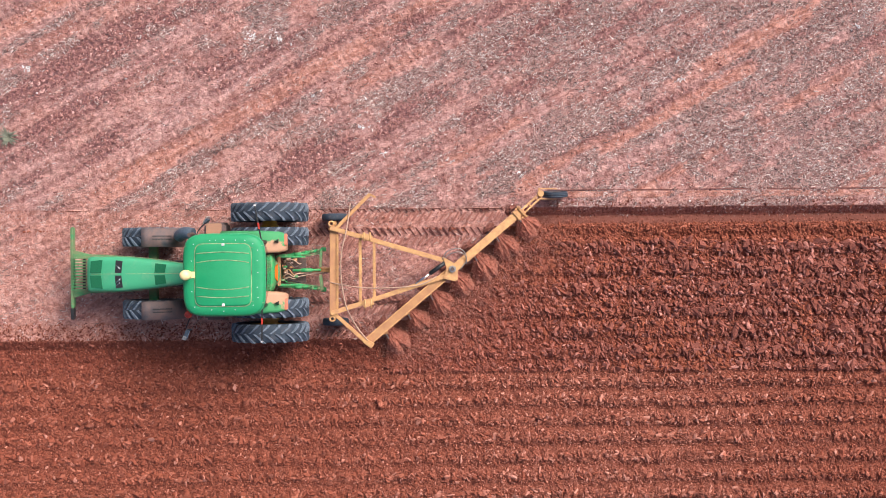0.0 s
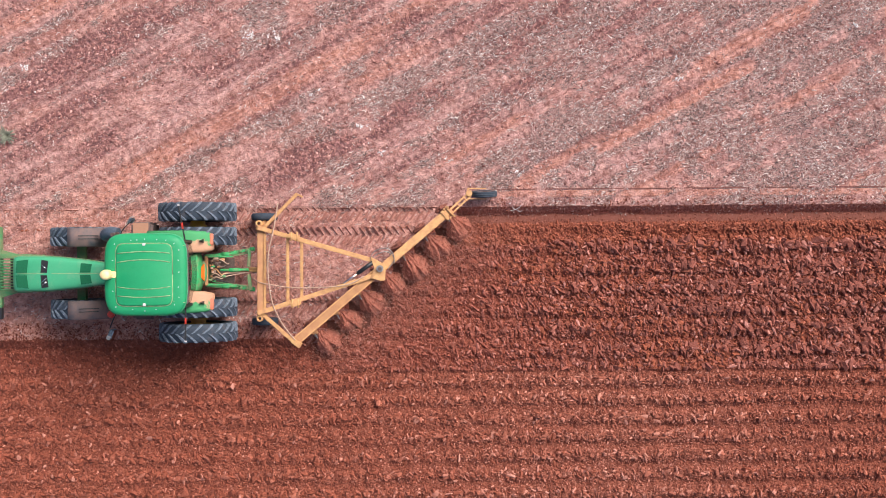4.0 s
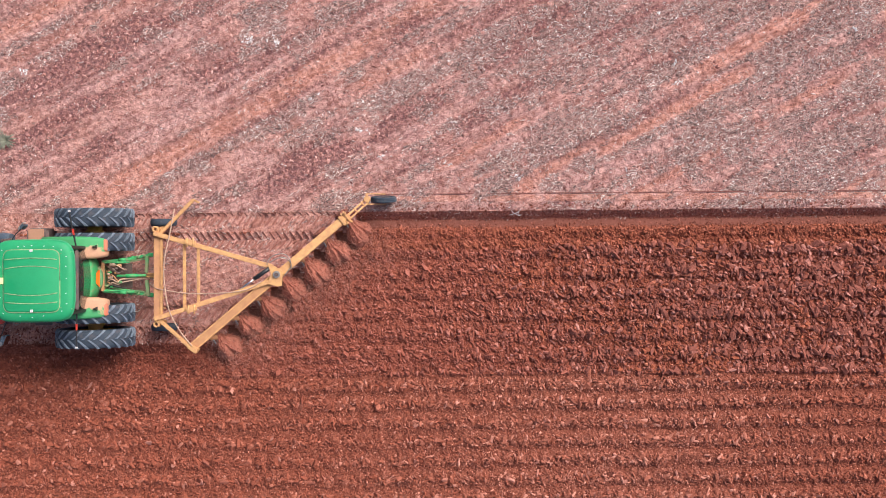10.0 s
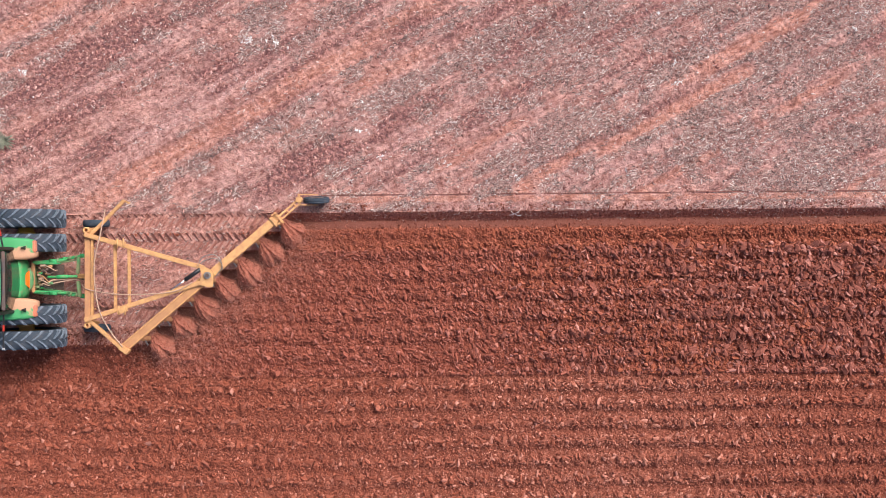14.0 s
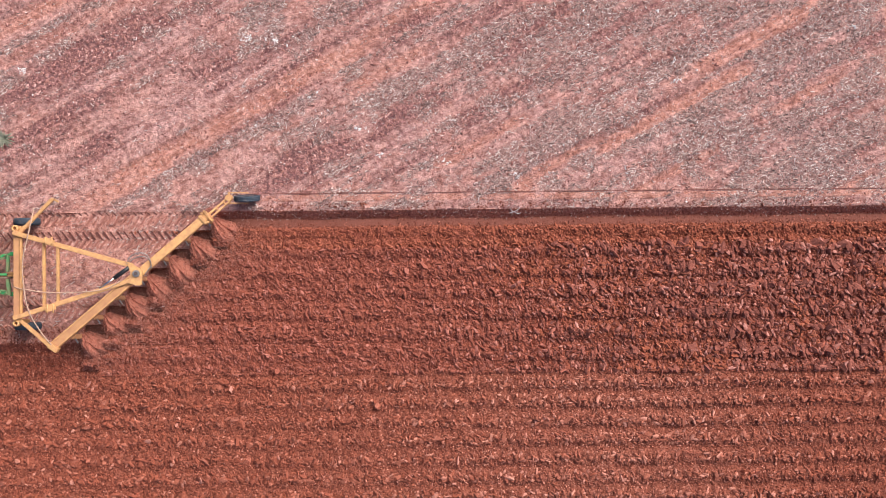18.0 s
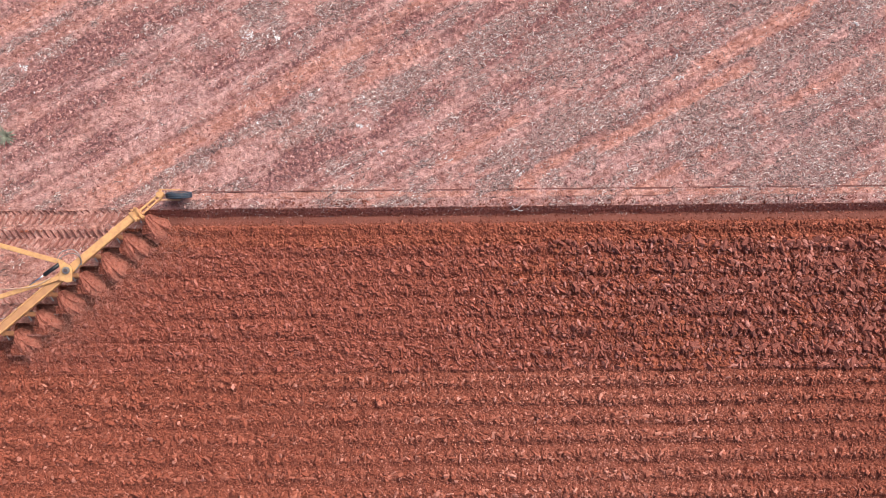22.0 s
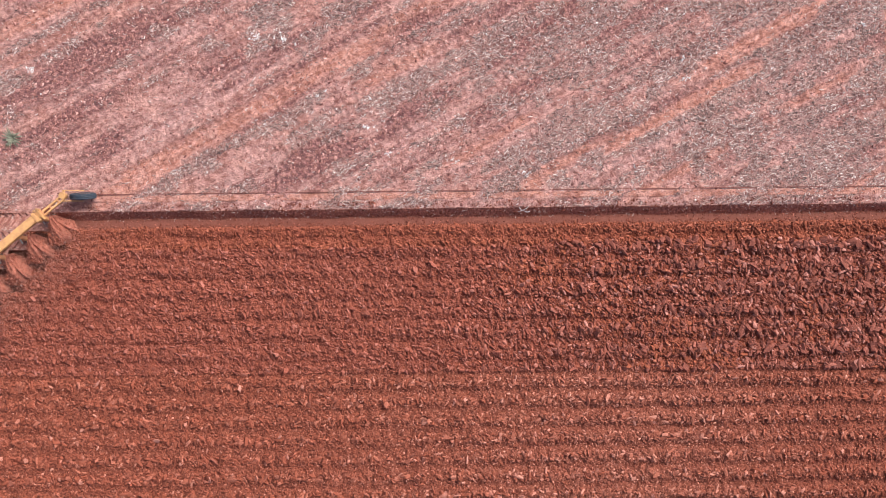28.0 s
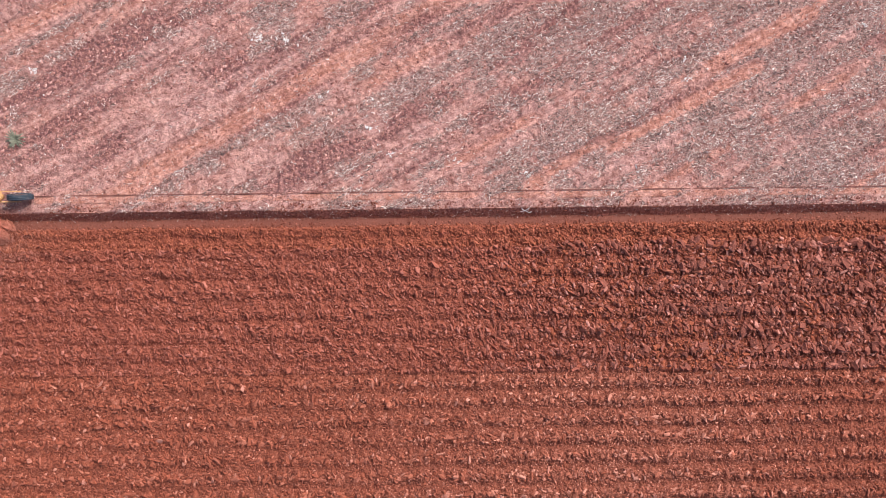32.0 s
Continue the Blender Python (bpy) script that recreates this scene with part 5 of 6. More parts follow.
        lp = y1 - 0.24 if side > 0 else y0 + 0.24
        part("work_lamp", shell([(0.24, lp, 1.95), (0.34, lp - 0.05, 1.86), (0.34, lp + 0.05, 1.86), (0.34, lp, 1.97), (0.24, lp, 1.86)], [(0, 1, 3), (0, 3, 2), (1, 2, 3), (0, 4, 1), (0, 2, 4), (1, 4, 2)]), BLACK, guard)
    # swinging lamp arms
    for side, tip in ((1, (-0.11, 1.52)), (-1, (0.03, -1.50))):
        arm = part("marker_arm", beam((0.04, side * 0.72, 2.40), (tip[0], tip[1], 2.40), 0.032, 0.032, 0.006), BLACK, root, "black swing-out marker arm")
        m = Vector((0.04 + (tip[0] - 0.04) * 0.42, side * 0.72 + (tip[1] - side * 0.72) * 0.42, 2.40))
        d = Vector((tip[0] - 0.04, tip[1] - side * 0.72, 0)).normalized()
        part("reflector", beam(m - d * 0.075, m + d * 0.075, 0.038, 0.042, 0.006), RED, arm, "orange-red reflector sleeve")
        part("arm_tip", block(tip[0] - 0.02, tip[0] + 0.03, tip[1] - 0.02, tip[1] + 0.015, 2.38, 2.43, 0.005), PALE_BAR, arm)
    # right side: silencer, air cleaner, tank
    muffler = part("silencer", tube(spline([(-2.02, 0.86, 1.25), (-1.95, 0.88, 1.62), (-1.78, 0.93, 1.84), (-1.58, 0.90, 1.92)]), 0.135, 14), SOOT, root, "blue-grey sooty silencer")
    part("exhaust_pipe", tube(spline([(-1.60, 0.90, 1.92), (-1.53, 0.88, 2.15), (-1.53, 0.87, 2.55)]), 0.045, 10), DARK_STEEL, muffler)
    tank = part("fuel_tank", block(-1.47, -0.97, 0.72, 1.17, 0.62, 1.28, 0.06), MUDGUARD, root, "grey tank with dust-brown top")
    part("tank_top", block(-1.42, -1.06, 0.82, 1.15, 1.27, 1.30, 0.01), DUST, tank, "brown dust on the tank")
    part("mirror_arm", tube(spline([(-1.45, 0.70, 2.2), (-1.40, 0.95, 2.25), (-1.18, 1.20, 2.2)]), 0.013, 6), BLACK, root)
    mirror = part("mirror", beam((-1.27, 1.13, 2.12), (-1.17, 1.24, 2.12), 0.05, 0.30, 0.02), SOOT, root)
    part("mirror_trim", tube(spline([(-1.28, 1.11, 2.28), (-1.25, 1.18, 2.29), (-1.18, 1.26, 2.29), (-1.11, 1.27, 2.28)]), 0.014, 6), STEEL, mirror, "worn metal mirror edge")
    # left side: ladder and mirror
    for k in range(3):
        part("step", block(-1.55, -1.15, -1.12 + k * 0.06, -0.88 + k * 0.06, 0.50 + k * 0.30, 0.53 + k * 0.30, 0.006), DARK_STEEL, root)
    part("mirror_arm", tube(spline([(-1.46, -0.70, 2.2), (-1.60, -1.00, 2.25), (-1.70, -1.22, 2.2)]), 0.013, 6), BLACK, root)
    mirror = part("mirror", beam((-1.72, -1.45, 2.09), (-1.64, -1.24, 2.09), 0.085, 0.34, 0.02), SOOT, root, "dark mirror housing")
    part("mirror_glass", beam((-1.672, -1.455, 2.09), (-1.597, -1.255, 2.09), 0.012, 0.28, 0.004), CHROME, mirror)
    part("mirror_trim", beam((-1.73, -1.46, 2.265), (-1.70, -1.38, 2.265), 0.09, 0.02, 0.004), STEEL, mirror, "worn metal mirror edge")
    part("handrail", tube(spline([(-1.5, -0.72, 1.5), (-1.5, -0.98, 1.6), (-1.45, -1.0, 2.1), (-1.45, -0.74, 2.2)]), 0.014, 6), STEEL, root)
    # slow-vehicle triangle
    part("warning_triangle", shell([(0.245, -0.20, 1.36), (0.135, 0.0, 1.66), (0.245, 0.20, 1.36), (0.22, -0.20, 1.35), (0.11, 0.0, 1.65), (0.22, 0.20, 1.35)], [(0, 2, 1), (3, 4, 5), (0, 1, 4, 3), (1, 2, 5, 4), (2, 0, 3, 5)]), ORANGE, root, "orange slow-vehicle triangle")
    part("window_frame", beam((0.115, -0.66, 2.60), (0.115, 0.66, 2.60), 0.07, 0.08, 0.02), MUDGUARD, root, "dusty grey rear window frame")
    # three-point hitch
    part("hitch_top", block(0.10, 0.20, -0.28, 0.28, 0.95, 1.18, 0.03), GREEN_DUSTY, root)
    frame_z = 1.10
    part("valve_frame", beam((0.235, -0.31, frame_z), (0.235, 0.37, frame_z), 0.07, 0.08), DISC_DIRT, root, "rust-brown valve frame")
    for side, y0, y1 in ((1, 0.37, 0.53), (-1, -0.30, -0.42)):
        part("frame_side", beam((0.22, y0, frame_z), (0.84, y0 * 0.97, frame_z - 0.10), 0.04, 0.05), GREEN_HITCH, root)
        part("lift_arm", beam((0.20, y0 * 1.0, 1.02), (0.66, y0 * 1.10, 0.96), 0.085, 0.09), GREEN_HITCH, root)
        part("lift_rod", rod((0.64, y0 * 1.10, 0.96), (0.90, y0 * 1.18, 0.66), 0.034, 10), GREEN_HITCH, root)
        link = part("lower_link", beam((0.10, y0 * 0.95, 0.66), (1.28, y1, 0.60), 0.07, 0.10), GREEN_HITCH, root, "green lower hitch link")
        part("link_eye", rod((1.22, y1 - 0.05, 0.60), (1.22, y1 + 0.05, 0.60), 0.062, 14), GREEN_HITCH, link)
        for k in range(5):
            x = 0.48 + k * 0.15
            part("chain_shackle", rod((x, y0 + (y1 - y0) * (x - 0.1) / 1.18 - 0.035, 0.74), (x + 0.06, y0 + (y1 - y0) * (x - 0.1) / 1.18 + 0.035, 0.74), 0.026, 8), (GREEN_HITCH, STEEL, GREEN_HITCH, GREEN_DUSTY, GREEN_DUSTY)[k], link)
        part("turnbuckle", rod((0.58, y0 * 1.12, 1.0), (0.74, y0 * 1.13, 0.99), 0.05, 10), GREEN_HITCH, root, "green turnbuckle")
        part("stabiliser", beam((0.36, y0 * 0.80, 0.82), (1.16, y1 * 0.84, 0.66), 0.035, 0.05), GREEN_DUSTY, root)
    part("coupler_bar", beam((1.18, 0.50, 0.74), (1.155, 0.11, 0.74), 0.065, 0.10), GREEN_DUSTY, root, "pale worn green coupler bar")
    part("coupler_bar", beam((1.16, -0.06, 0.74), (1.20, -0.44, 0.74), 0.075, 0.10), GREEN_DUSTY, root, "pale worn green coupler bar")
    part("top_link", rod((0.55, 0.045, 1.06), (1.18, 0.05, 0.86), 0.030, 12), GREEN_HITCH, root)
    part("top_link_sleeve", rod((0.74, 0.045, 1.0), (0.98, 0.048, 0.925), 0.045, 12), GREEN_HITCH, root)
    part("drawbar", block(0.05, 1.30, -0.05, 0.05, 0.40, 0.46, 0.008), DARK_STEEL, root)
    part("spool_plate", block(0.28, 0.82, -0.26, 0.32, 0.70, 0.73, 0.008), DARK_STEEL, root, "dirty steel plate")
    rng = np.random.default_rng(61)
    for k in range(22):
        x, y, w = float(rng.uniform(0.31, 0.62)), float(rng.uniform(-0.25, 0.31)), float(rng.uniform(0.016, 0.036))
        z = float(rng.uniform(0.92, 1.08))
        mat = (GREEN_DUSTY, HOSE, GREEN_HITCH, DISC_DIRT, DARK_STEEL, DISC_DIRT, HOSE)[k % 7]
        if k % 3:
            part("hydraulic_coupling", rod((x - w * 1.5, y, z), (x + w * 1.5, y, z - 0.01), w, 10), mat, root)
        else:
            part("valve", block(x - w * 1.3, x + w * 1.3, y - w, y + w, z - 0.16, z, 0.008), mat, root)
    for k, (y0, y1, y2) in enumerate(((0.26, 0.28, 0.20), (0.18, 0.12, 0.16), (-0.08, -0.10, -0.03), (-0.16, -0.15, -0.10), (0.02, -0.06, -0.02), (-0.22, -0.20, -0.24))):
        z = 1.05 + 0.02 * (k % 3)
        end = (0.72, y2, 0.88) if k in (0, 1, 5) else (1.24, 0.02 * k - 0.06, 0.74)
        part("hydraulic_hose", tube(spline([(0.34, y0, z), (0.46, y0 + 0.05, z + 0.05), (0.58, y1, z + 0.02), (0.68, y2, z - 0.08), end]), 0.013, 6), (HOSE, DARK_STEEL, HOSE, HOSE, DISC_DIRT, BLACK)[k], root)
    return root, wheels


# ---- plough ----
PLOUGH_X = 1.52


def make_plough():
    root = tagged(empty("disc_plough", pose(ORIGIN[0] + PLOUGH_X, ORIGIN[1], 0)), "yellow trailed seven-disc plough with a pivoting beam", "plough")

    def at(x, y, z):
        return Vector((x - PLOUGH_X, y, z))

    spins = []
    cross = part("cross_beam", beam(at(1.49, 0.96, 0.98), at(1.475, -0.93, 0.98), 0.155, 0.15, 0.015), YELLOW_DUSTY, root, "heavy yellow cross beam")
    part("cross_rail", beam(at(1.592, 0.90, 1.03), at(1.578, -0.88, 1.03), 0.05, 0.09, 0.01), YELLOW, root)
    for k in range(7):
        y = 0.70 - k * 0.235
        part("rail_pin", beam(at(1.60, y, 1.03), at(1.67, y, 1.03), 0.022, 0.022, 0.003), YELLOW, cross)
    for x, y in ((1.45, 1.125), (1.46, -1.09)):
        part("end_socket", lathe([(0.038, -0.10), (0.075, -0.10), (0.075, 0.10), (0.038, 0.10)], 18), YELLOW, root).matrix_local = pose(x - PLOUGH_X, y, 0.98, 90, 0, 0)
        part("end_plate", beam(at(x + 0.02, y - math.copysign(0.16, y), 0.97), at(x, y - math.copysign(0.06, y), 0.97), 0.15, 0.12), YELLOW, root)
    # A frame
    part("frame_rail", beam(at(1.46, 1.02, 1.10), at(4.14, 0.23, 0.93), 0.105, 0.12, over=0.03), YELLOW, root, "long yellow frame rail")
    part("frame_rail", beam(at(1.45, -0.955, 1.10), at(4.14, -0.105, 0.93), 0.105, 0.12, over=0.03), YELLOW, root, "long yellow frame rail")
    for x, yt, yb in ((2.12, 0.80, -0.74), (2.445, 0.71, -0.63)):
        part("frame_strut", beam(at(x, yt, 1.02), at(x - 0.005, yb, 1.02), 0.065, 0.09), YELLOW, root)
    for x, y, s in ((2.17, 0.80, 1), (2.19, -0.72, -1)):
        lug = part("clevis", beam(at(x, y + s * 0.05, 1.19), at(x + 0.24, y - s * 0.03, 1.19), 0.14, 0.05), YELLOW, root, "yellow bolted clevis")
        for dx in (0.05, 0.19):
            part("clevis_bolt", rod(at(x + dx, y - s * 0.09, 1.20), at(x + dx, y + s * 0.12, 1.20), 0.022, 8), YELLOW, lug)
    # pivot head
    v = [(4.05, 0.33), (4.36, 0.16), (4.405, 0.10), (4.385, -0.22), (4.30, -0.235), (4.06, -0.17), (4.13, 0.07)]
    plate = part("pivot_plate", shell([at(x, y, 1.035) for x, y in v] + [at(x, y, 0.975) for x, y in v], [tuple(range(7)), tuple(range(13, 6, -1))] + [(k, 7 + k, 7 + (k + 1) % 7, (k + 1) % 7) for k in range(7)]), YELLOW, root, "yellow pivot plate")
    part("pivot_bolt", rod(at(4.27, 0.05, 0.97), at(4.27, 0.05, 1.09), 0.082, 18), STEEL, plate, "steel pivot bolt head")
    part("pivot_nut", rod(at(4.27, 0.05, 1.08), at(4.27, 0.05, 1.13), 0.045, 6), DARK_STEEL, plate)
    # disc beam, below the frame
    part("disc_beam", beam(at(2.25, -1.66, 0.88), at(4.30, 0.06, 0.84), 0.19, 0.15, 0.015), DISC_DIRT, root, "yellow disc beam with soil caked in its channel")
    for off in (-0.088, 0.088):
        part("beam_flange", beam(at(2.25 - off * 0.643, -1.66 + off * 0.766, 0.895), at(4.30 - off * 0.643, 0.06 + off * 0.766, 0.855), 0.03, 0.18, 0.006), YELLOW, root)
    part("disc_beam_outer", beam(at(4.25, 0.01, 0.86), at(5.90, 1.40, 0.76), 0.185, 0.19, 0.02), YELLOW, root, "yellow outer disc beam")
    part("beam_foot", beam(at(2.20, -1.60, 0.94), at(2.40, -1.74, 0.94), 0.13, 0.20), YELLOW, root)
    part("corner_brace", beam(at(1.51, -0.98, 1.02), at(2.26, -1.66, 0.98), 0.085, 0.10, over=0.04), YELLOW, root, "yellow corner brace")
    part("side_arm", beam(at(1.58, 1.03, 1.06), at(2.34, 1.79, 1.08), 0.075, 0.09, over=0.03), YELLOW, root, "yellow side arm")
    part("arm_hook", beam(at(2.34, 1.81, 1.08), at(2.49, 1.73, 1.06), 0.045, 0.06), YELLOW, root)
    # tail joint and wheel
    joint = part("tail_joint", beam(at(5.71, 1.39, 0.78), at(5.88, 1.19, 0.78), 0.08, 0.24), YELLOW, root, "bolted tail joint")
    part("tail_joint_plate", beam(at(5.80, 1.50, 0.78), at(6.01, 1.26, 0.78), 0.05, 0.24), YELLOW, joint)
    for dx, dy in ((0.0, 0.10), (0.16, -0.10), (0.09, 0.135), (0.25, -0.065)):
        part("joint_bolt", rod(at(5.77 + dx, 1.34 + dy, 0.86), at(5.77 + dx, 1.34 + dy, 0.93), 0.026, 8), YELLOW, joint)
    arm = part("tail_arm", beam(at(5.86, 1.37, 0.76), at(6.33, 1.80, 0.62), 0.045, 0.12, over=0.02), YELLOW, root, "yellow tail wheel arm")
    part("arm_side", beam(at(5.92, 1.30, 0.76), at(6.39, 1.73, 0.62), 0.035, 0.12, over=0.02), YELLOW, arm)
    for f in (0.12, 0.45, 0.80):
        part("arm_spacer", rod(at(5.84 + 0.47 * f, 1.39 + 0.43 * f, 0.79 - 0.14 * f), at(5.94 + 0.47 * f, 1.28 + 0.43 * f, 0.79 - 0.14 * f), 0.028, 8), YELLOW_DUSTY, arm)
    part("tail_swivel", rod(at(6.37, 1.81, 0.50), at(6.37, 1.81, 0.74), 0.075, 14), YELLOW, root)
    fork = part("tail_fork", beam(at(6.35, 1.935, 0.52), at(6.78, 1.935, 0.34), 0.025, 0.06, 0.005), YELLOW, root, "yellow tail wheel fork")
    part("fork_side", beam(at(6.35, 1.69, 0.52), at(6.78, 1.69, 0.34), 0.025, 0.06, 0.005), YELLOW, fork)
    part("fork_bridge", beam(at(6.35, 1.67, 0.53), at(6.35, 1.95, 0.53), 0.05, 0.06, 0.005), YELLOW, fork)
    tail_place = pose(6.74 - PLOUGH_X, 1.812, 0.31, 8)
    tail = part("tail_wheel", lathe([(0.06, -0.05), (0.20, -0.05), (0.20, 0.05), (0.06, 0.05)], 24), DARK_STEEL, root)
    tail.matrix_local = tail_place
    part("tyre", lathe([(0.19, -0.05), (0.25, -0.068), (0.30, -0.060), (0.315, -0.03), (0.305, -0.022), (0.305, -0.012), (0.318, -0.006), (0.318, 0.006), (0.305, 0.012), (0.305, 0.022), (0.315, 0.03), (0.30, 0.060), (0.25, 0.068), (0.19, 0.05)], 40), RUBBER, tail, "ribbed black rubber tyre")
    spins.append((tail, tail_place, 0.318))
    # carrying wheels beside the cross beam
    for x, y in ((1.47, 1.30), (1.47, -1.20)):
        place = pose(x - PLOUGH_X, y, 0.31)
        w = part("carrying_wheel", lathe([(0.05, -0.05), (0.18, -0.05), (0.18, 0.05), (0.05, 0.05)], 24), DARK_STEEL, root)
        w.matrix_local = place
        part("tyre", lathe([(0.17, -0.055), (0.23, -0.085), (0.29, -0.08), (0.31, -0.045), (0.315, 0.0), (0.31, 0.045), (0.29, 0.08), (0.23, 0.085), (0.17, 0.055)], 36), RUBBER, w, "black rubber tyre")
        part("wheel_bracket", beam(at(x + 0.02, y - math.copysign(0.12, y), 0.31), at(x + 0.05, y - math.copysign(0.18, y), 0.95), 0.06, 0.09), YELLOW, root)
        part("wheel_axle", rod(at(x, y - math.copysign(0.15, y), 0.31), at(x, y + math.copysign(0.05, y), 0.31), 0.03, 10), DARK_STEEL, root)
        spins.append((w, place, 0.315))
    # hydraulic ram and hoses
    part("ram_barrel", rod(at(3.74, -0.055, 1.0), at(4.16, 0.24, 0.98), 0.050, 14), BLACK, root, "black hydraulic ram")
    part("ram_rod", rod(at(3.40, -0.295, 1.02), at(3.80, -0.015, 1.0), 0.024, 12), CHROME, root, "chrome ram rod")
    part("hose", tube(spline([at(1.90, 1.60, 1.05), at(1.82, 1.0, 1.20), at(1.70, 0.45, 1.22), at(1.68, -0.1, 1.18), at(1.78, -0.75, 1.16), at(2.00, -1.24, 1.05), at(2.28, -1.60, 1.05)]), 0.015, 6), HOSE, root, "long pale curved hose")
    part("hose", tube(spline([at(1.25, -0.15, 0.80), at(1.52, -0.26, 1.10), at(2.2, -0.37, 1.12), at(3.0, -0.37, 1.14), at(3.55, -0.30, 1.07), at(3.9, -0.12, 1.03)]), 0.013, 6), HOSE, root, "thin pale hose")
    part("hose", tube(spline([at(4.02, 0.25, 0.98), at(4.15, 0.46, 1.06), at(4.42, 0.53, 1.08), at(4.58, 0.39, 1.04), at(4.60, 0.16, 0.95)]), 0.011, 6), STEEL, root, "looped thin hose")
    part("hose", tube(spline([at(4.02, 0.25, 0.97), at(4.22, 0.40, 1.02), at(4.46, 0.44, 1.04), at(4.60, 0.26, 0.97), at(4.45, 0.03, 0.98)]), 0.011, 6), STEEL, root, "looped thin hose")
    for y in (0.02, 0.09):
        part("draft_bar", beam(at(1.18, y, 0.80), at(1.56, y, 0.98), 0.028, 0.05, 0.005), YELLOW, root)
    part("draft_tongue", beam(at(1.12, 0.05, 0.58), at(1.5, 0.03, 0.86), 0.10, 0.05), YELLOW_DUSTY, root)
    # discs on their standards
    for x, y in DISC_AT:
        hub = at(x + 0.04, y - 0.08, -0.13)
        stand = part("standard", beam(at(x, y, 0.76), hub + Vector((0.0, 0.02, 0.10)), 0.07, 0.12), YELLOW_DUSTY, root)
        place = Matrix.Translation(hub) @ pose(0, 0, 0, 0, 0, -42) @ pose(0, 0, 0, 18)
        d = part("disc", lathe([(0.0, 0.0), (0.12, 0.005), (0.24, 0.03), (0.335, 0.075), (0.335, 0.087), (0.24, 0.045), (0.12, 0.018), (0.0, 0.012)], 32), DARK_STEEL, root, "soil-polished concave steel disc")
        d.matrix_local = place
        spins.append((d, place, 0.335))
        part("scraper", beam(at(x + 0.04, y - 0.06, 0.60), at(x + 0.10, y - 0.17, 0.57), 0.022, 0.06, 0.005), STEEL, root, "soil-polished steel scraper")
        part("disc_bearing", rod(hub + Vector((0.01, 0.02, 0.0)), hub + Vector((0.09, 0.10, 0.02)), 0.065, 12), DARK_STEEL, root)
    return root, spins


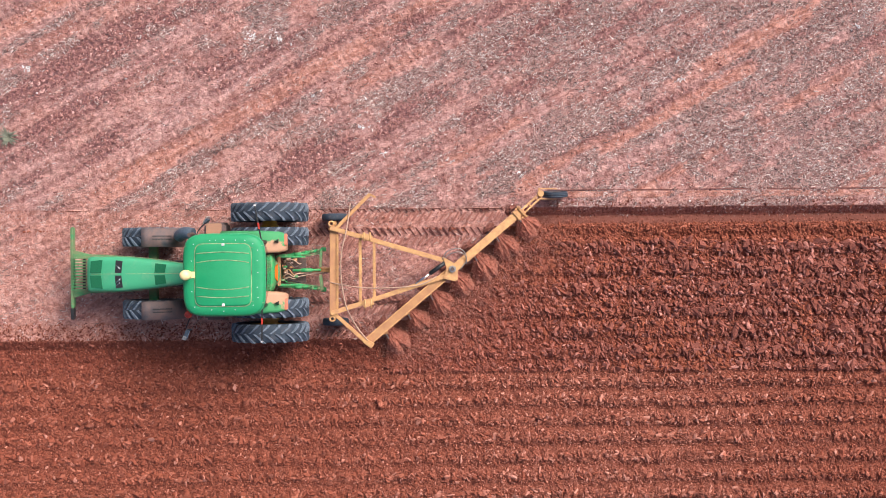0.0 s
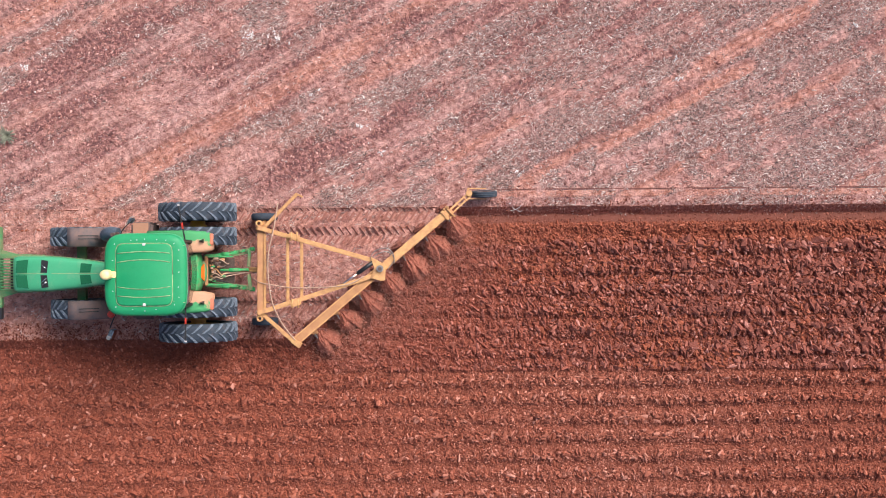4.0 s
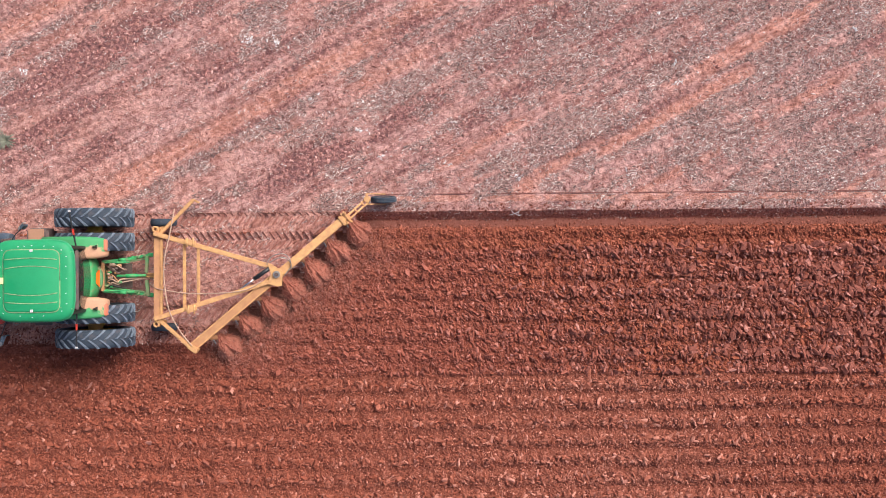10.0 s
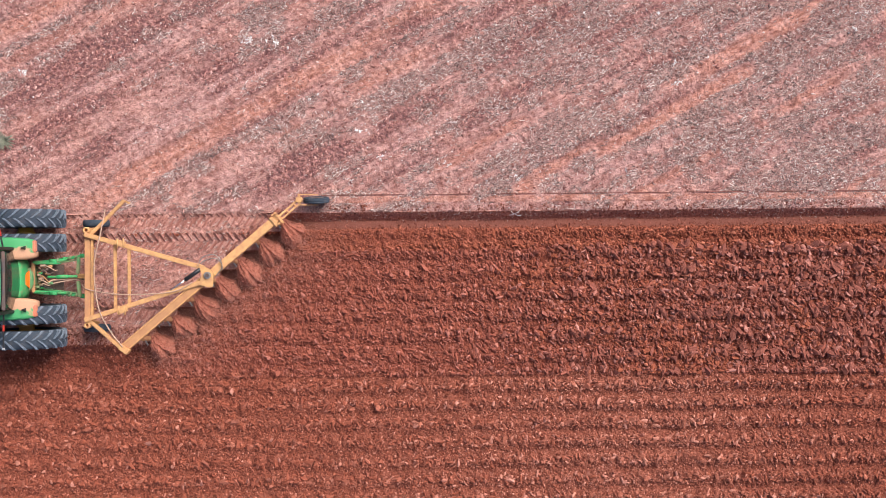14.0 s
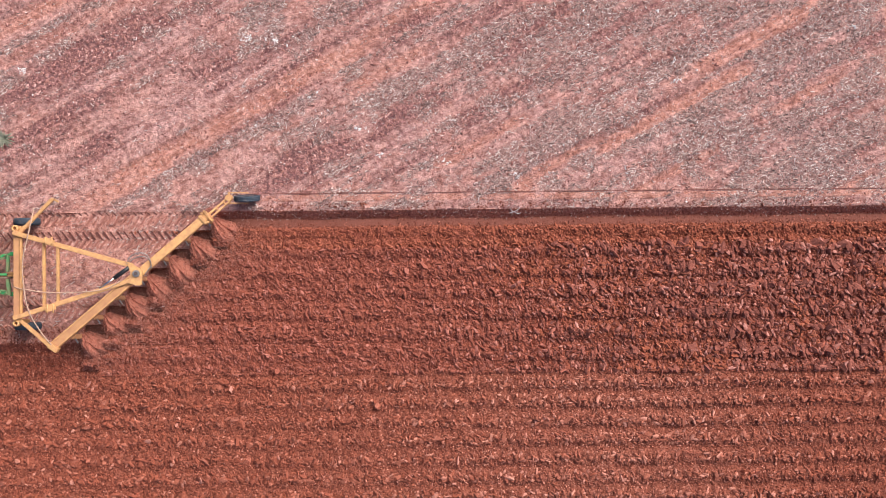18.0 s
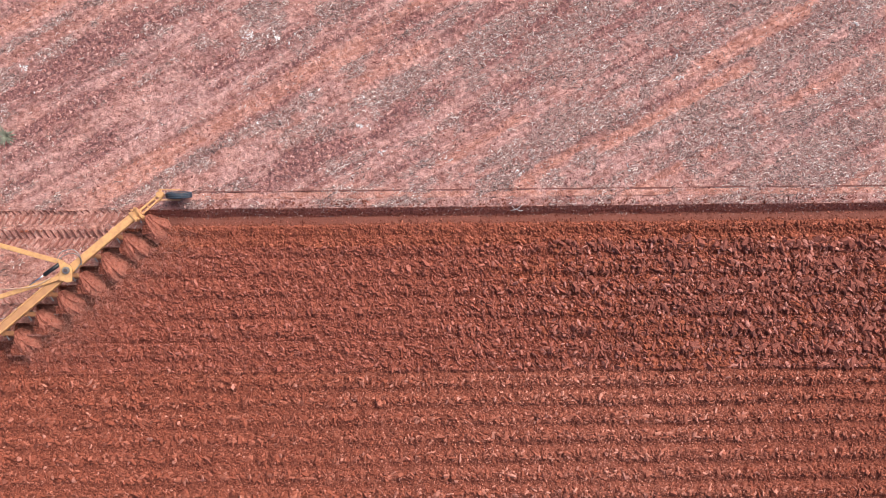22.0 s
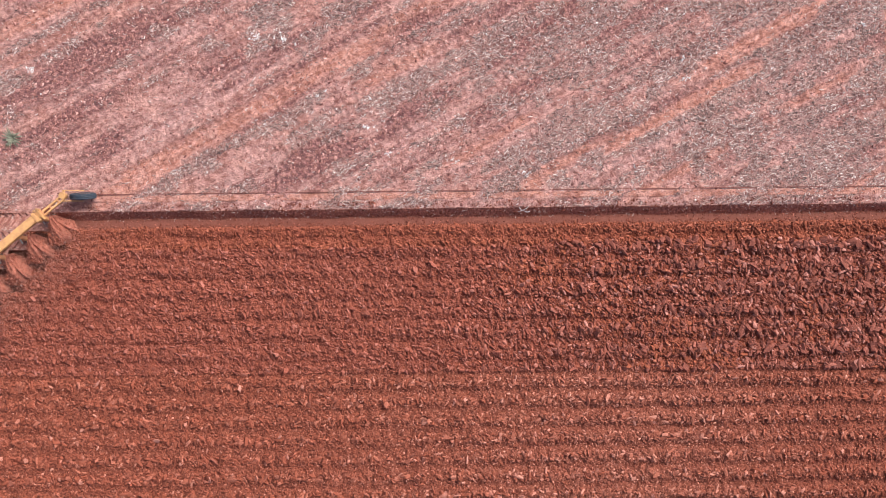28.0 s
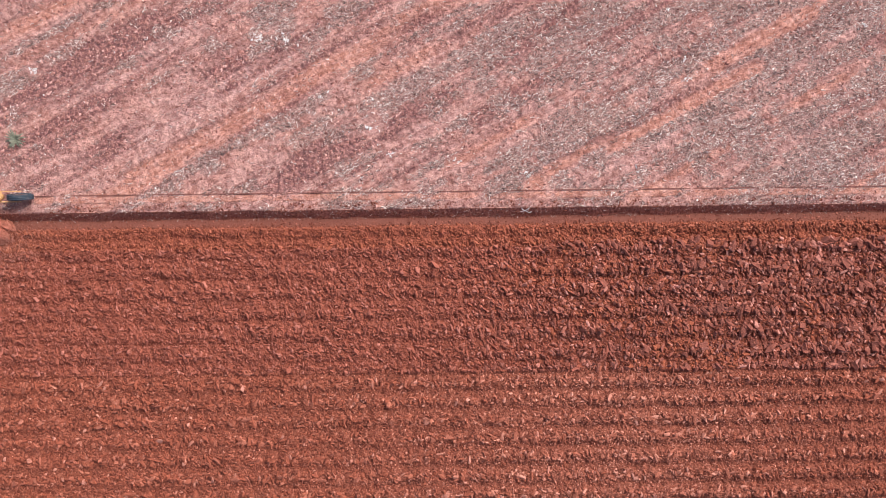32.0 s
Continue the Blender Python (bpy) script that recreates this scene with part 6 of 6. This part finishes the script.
def make_thrown_soil():
    """Fans of soil streaming off the discs, which travel with the plough."""
    out = []
    rng = np.random.default_rng(3)
    for i, (x, y) in enumerate(DISC_AT):
        nx, ny = 56, 34
        u, v = np.meshgrid(np.linspace(-1, 1, nx), np.linspace(0, 1, ny))
        grow = (1.0, 0.95, 1.02, 0.88, 0.96, 0.86, 0.9)[i]
        swing = np.radians(-56 + (22 + 10 * v) * u + 8 * v * (fbm(u * 1.5 + i * 5, v * 2, 73 + i) - 0.3))
        reach = 0.22 + 0.74 * grow * v * (0.75 + 0.50 * fbm(u * 3.4 + i * 3, v * 0.3, 75 + i, 3)) * (1 - 0.42 * u ** 2)
        px, py = -0.07 + reach * np.cos(swing), 0.30 + reach * np.sin(swing)
        ridge = 1 - np.abs(2 * fbm(u * 2.6 + i * 7, v * 0.7, 81 + i, 2) - 1)
        fine = 1 - np.abs(2 * fbm(u * 13 + i * 7, v * 2.0, 83 + i, 2) - 1)
        lump = fbm(u * 5 + i * 3, v * 6, 85 + i, 2)
        edge = np.clip(1 - np.abs(u) ** 2.4, 0, 1) ** 0.55
        tall = np.interp(v, (0, 0.12, 0.4, 0.65, 0.85, 0.95, 1.0), (0.36, 0.46, 0.54, 0.50, 0.35, 0.19, 0.0))
        pz = -0.20 + tall * edge * (0.86 - 0.12 * u) + ((0.08 + 0.07 * v) * (ridge - 0.75) + 0.014 * (fine - 0.75) + 0.06 * (lump - 0.5) + 0.03 * (fbm(u * 9 + i * 3, v * 11, 105 + i, 2) - 0.5)) * edge * np.clip(v * 4, 0, 1)
        q = (np.arange(ny - 1)[:, None] * nx + np.arange(nx - 1)[None]).ravel()
        tris = np.concatenate((np.stack((q, q + nx + 1, q + 1), 1), np.stack((q, q + nx, q + nx + 1), 1)))
        me = mesh_from("thrown_soil", np.stack((px, py, pz), 2).reshape(-1, 3), tris, [DUSTY])
        me.polygons.foreach_set("use_smooth", np.ones(len(tris), bool))
        ob = tagged(new("thrown_soil", me), "fan of loose red soil streaming off a plough disc", "thrown soil", "soil thrown by the discs")
        start = pose(ORIGIN[0] + x + 0.02, ORIGIN[1] + y - 0.10, 0.02)
        ob.matrix_world = start
        n = 420
        a, b = rng.integers(1, nx - 1, n), np.minimum((ny * rng.random(n) ** 0.7).astype(int), ny - 1)
        p = np.stack((px[b, a], py[b, a], pz[b, a]), 1) + rng.normal(0, 0.02, (n, 3))
        lumps = new("crumb_layer", joined("crumb_layer", clod_arrays(rng, p, 0.009 + 0.032 * rng.random(n) ** 3, 0.55, OCT_V), OCT_F, [DUSTY]))
        lumps.parent = ob
        # clods boiling up round the fan's foot
        n = 170
        a, r = rng.uniform(0, math.tau, n), np.sqrt(rng.random(n))
        p = np.stack((0.30 + 0.36 * r * np.cos(a), -0.46 + 0.30 * r * np.sin(a), rng.uniform(-0.25, -0.04, n)), 1)
        boil = new("clod_layer", lumps_mesh("clod_layer", rng, p, 0.016 + 0.045 * rng.random(n) ** 2.5, [SLICE_CLOD]))
        boil.parent = ob
        tagged(boil, "tumbling red clods", kind="stuff")
        # soil heaved up ahead of the disc
        g, w = np.meshgrid(np.linspace(-1, 1, 14), np.linspace(-1, 1, 10))
        dome = np.clip(1 - g ** 2 - w ** 2, 0, 1) ** 0.5
        bulge = 0.7 + 0.6 * fbm(g * 1.5 + i * 3, w * 1.5, 89 + i)
        hx, hy = 0.17 * g * bulge, 0.085 * w * bulge + 0.02
        hz = -0.03 + 0.09 * dome + 0.16 * dome * (fbm(g * 3 + i, w * 3, 87 + i) - 0.4)
        hx, hy = 0.77 * hx - 0.64 * hy - 0.13, 0.64 * hx + 0.77 * hy + 0.25
        k = (np.arange(9)[:, None] * 14 + np.arange(13)[None]).ravel()
        heap = new("heaved_soil", mesh_from("heaved_soil", np.stack((hx, hy, hz), 2).reshape(-1, 3), np.concatenate((np.stack((k, k + 1, k + 15), 1), np.stack((k, k + 15, k + 14), 1))), [FLOOR]))
        heap.parent = ob
        tagged(heap, "red soil heaved up ahead of the disc")
        tagged(lumps, "flying red clods", kind="stuff")
        # fine dust hanging over the fan and drifting off behind it
        n, m = 1500, 3200
        p = np.stack((rng.normal(0.16, 0.30, n), rng.normal(-0.34, 0.24, n), rng.uniform(0.0, 0.45, n)), 1)
        away = rng.gamma(2.0, 0.42, m)
        p = np.concatenate((p, np.stack((0.2 + away, rng.normal(-0.38, 0.22 + 0.10 * away, m), rng.uniform(0.0, 0.5, m)), 1)))
        n += m
        haze = new("dust_haze", joined("dust_haze", clod_arrays(rng, p, 0.003 + 0.004 * rng.random(n), 0.8, OCT_V), OCT_F, [AIRBORNE]))
        haze.parent = ob
        tagged(haze, "pale dust hanging in the air", kind="stuff")
        out.append((ob, start))
    return out


# ---- build ----
ground = make_ground()
tractor, tractor_wheels = make_tractor()
plough, plough_spins = make_plough()
fans = make_thrown_soil()
slices = make_slices() + make_ruts()
make_scatter(ground)
make_litter()


def motions():
    """Everything that moves: tractor and plough along their way, wheels and discs turning, soil rolling over."""
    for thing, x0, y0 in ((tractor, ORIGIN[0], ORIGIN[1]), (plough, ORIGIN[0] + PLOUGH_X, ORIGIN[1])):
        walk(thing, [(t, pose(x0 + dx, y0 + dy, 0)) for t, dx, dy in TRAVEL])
    for wheel, place, radius in tractor_wheels + plough_spins:
        times = sorted({r[0] for r in TRAVEL} | {r[0] + 1.0 for r in TRAVEL[:-1]})
        walk(wheel, [(t, place @ pose(0, 0, 0, 0, math.degrees(gone(t) / radius), 0)) for t in times])
    for fan, start in fans:
        walk(fan, [(t, pose(dx, dy, 0) @ start) for t, dx, dy in TRAVEL])
    for piece, rows in slices:
        if rows:
            walk(piece, rows)


motions()
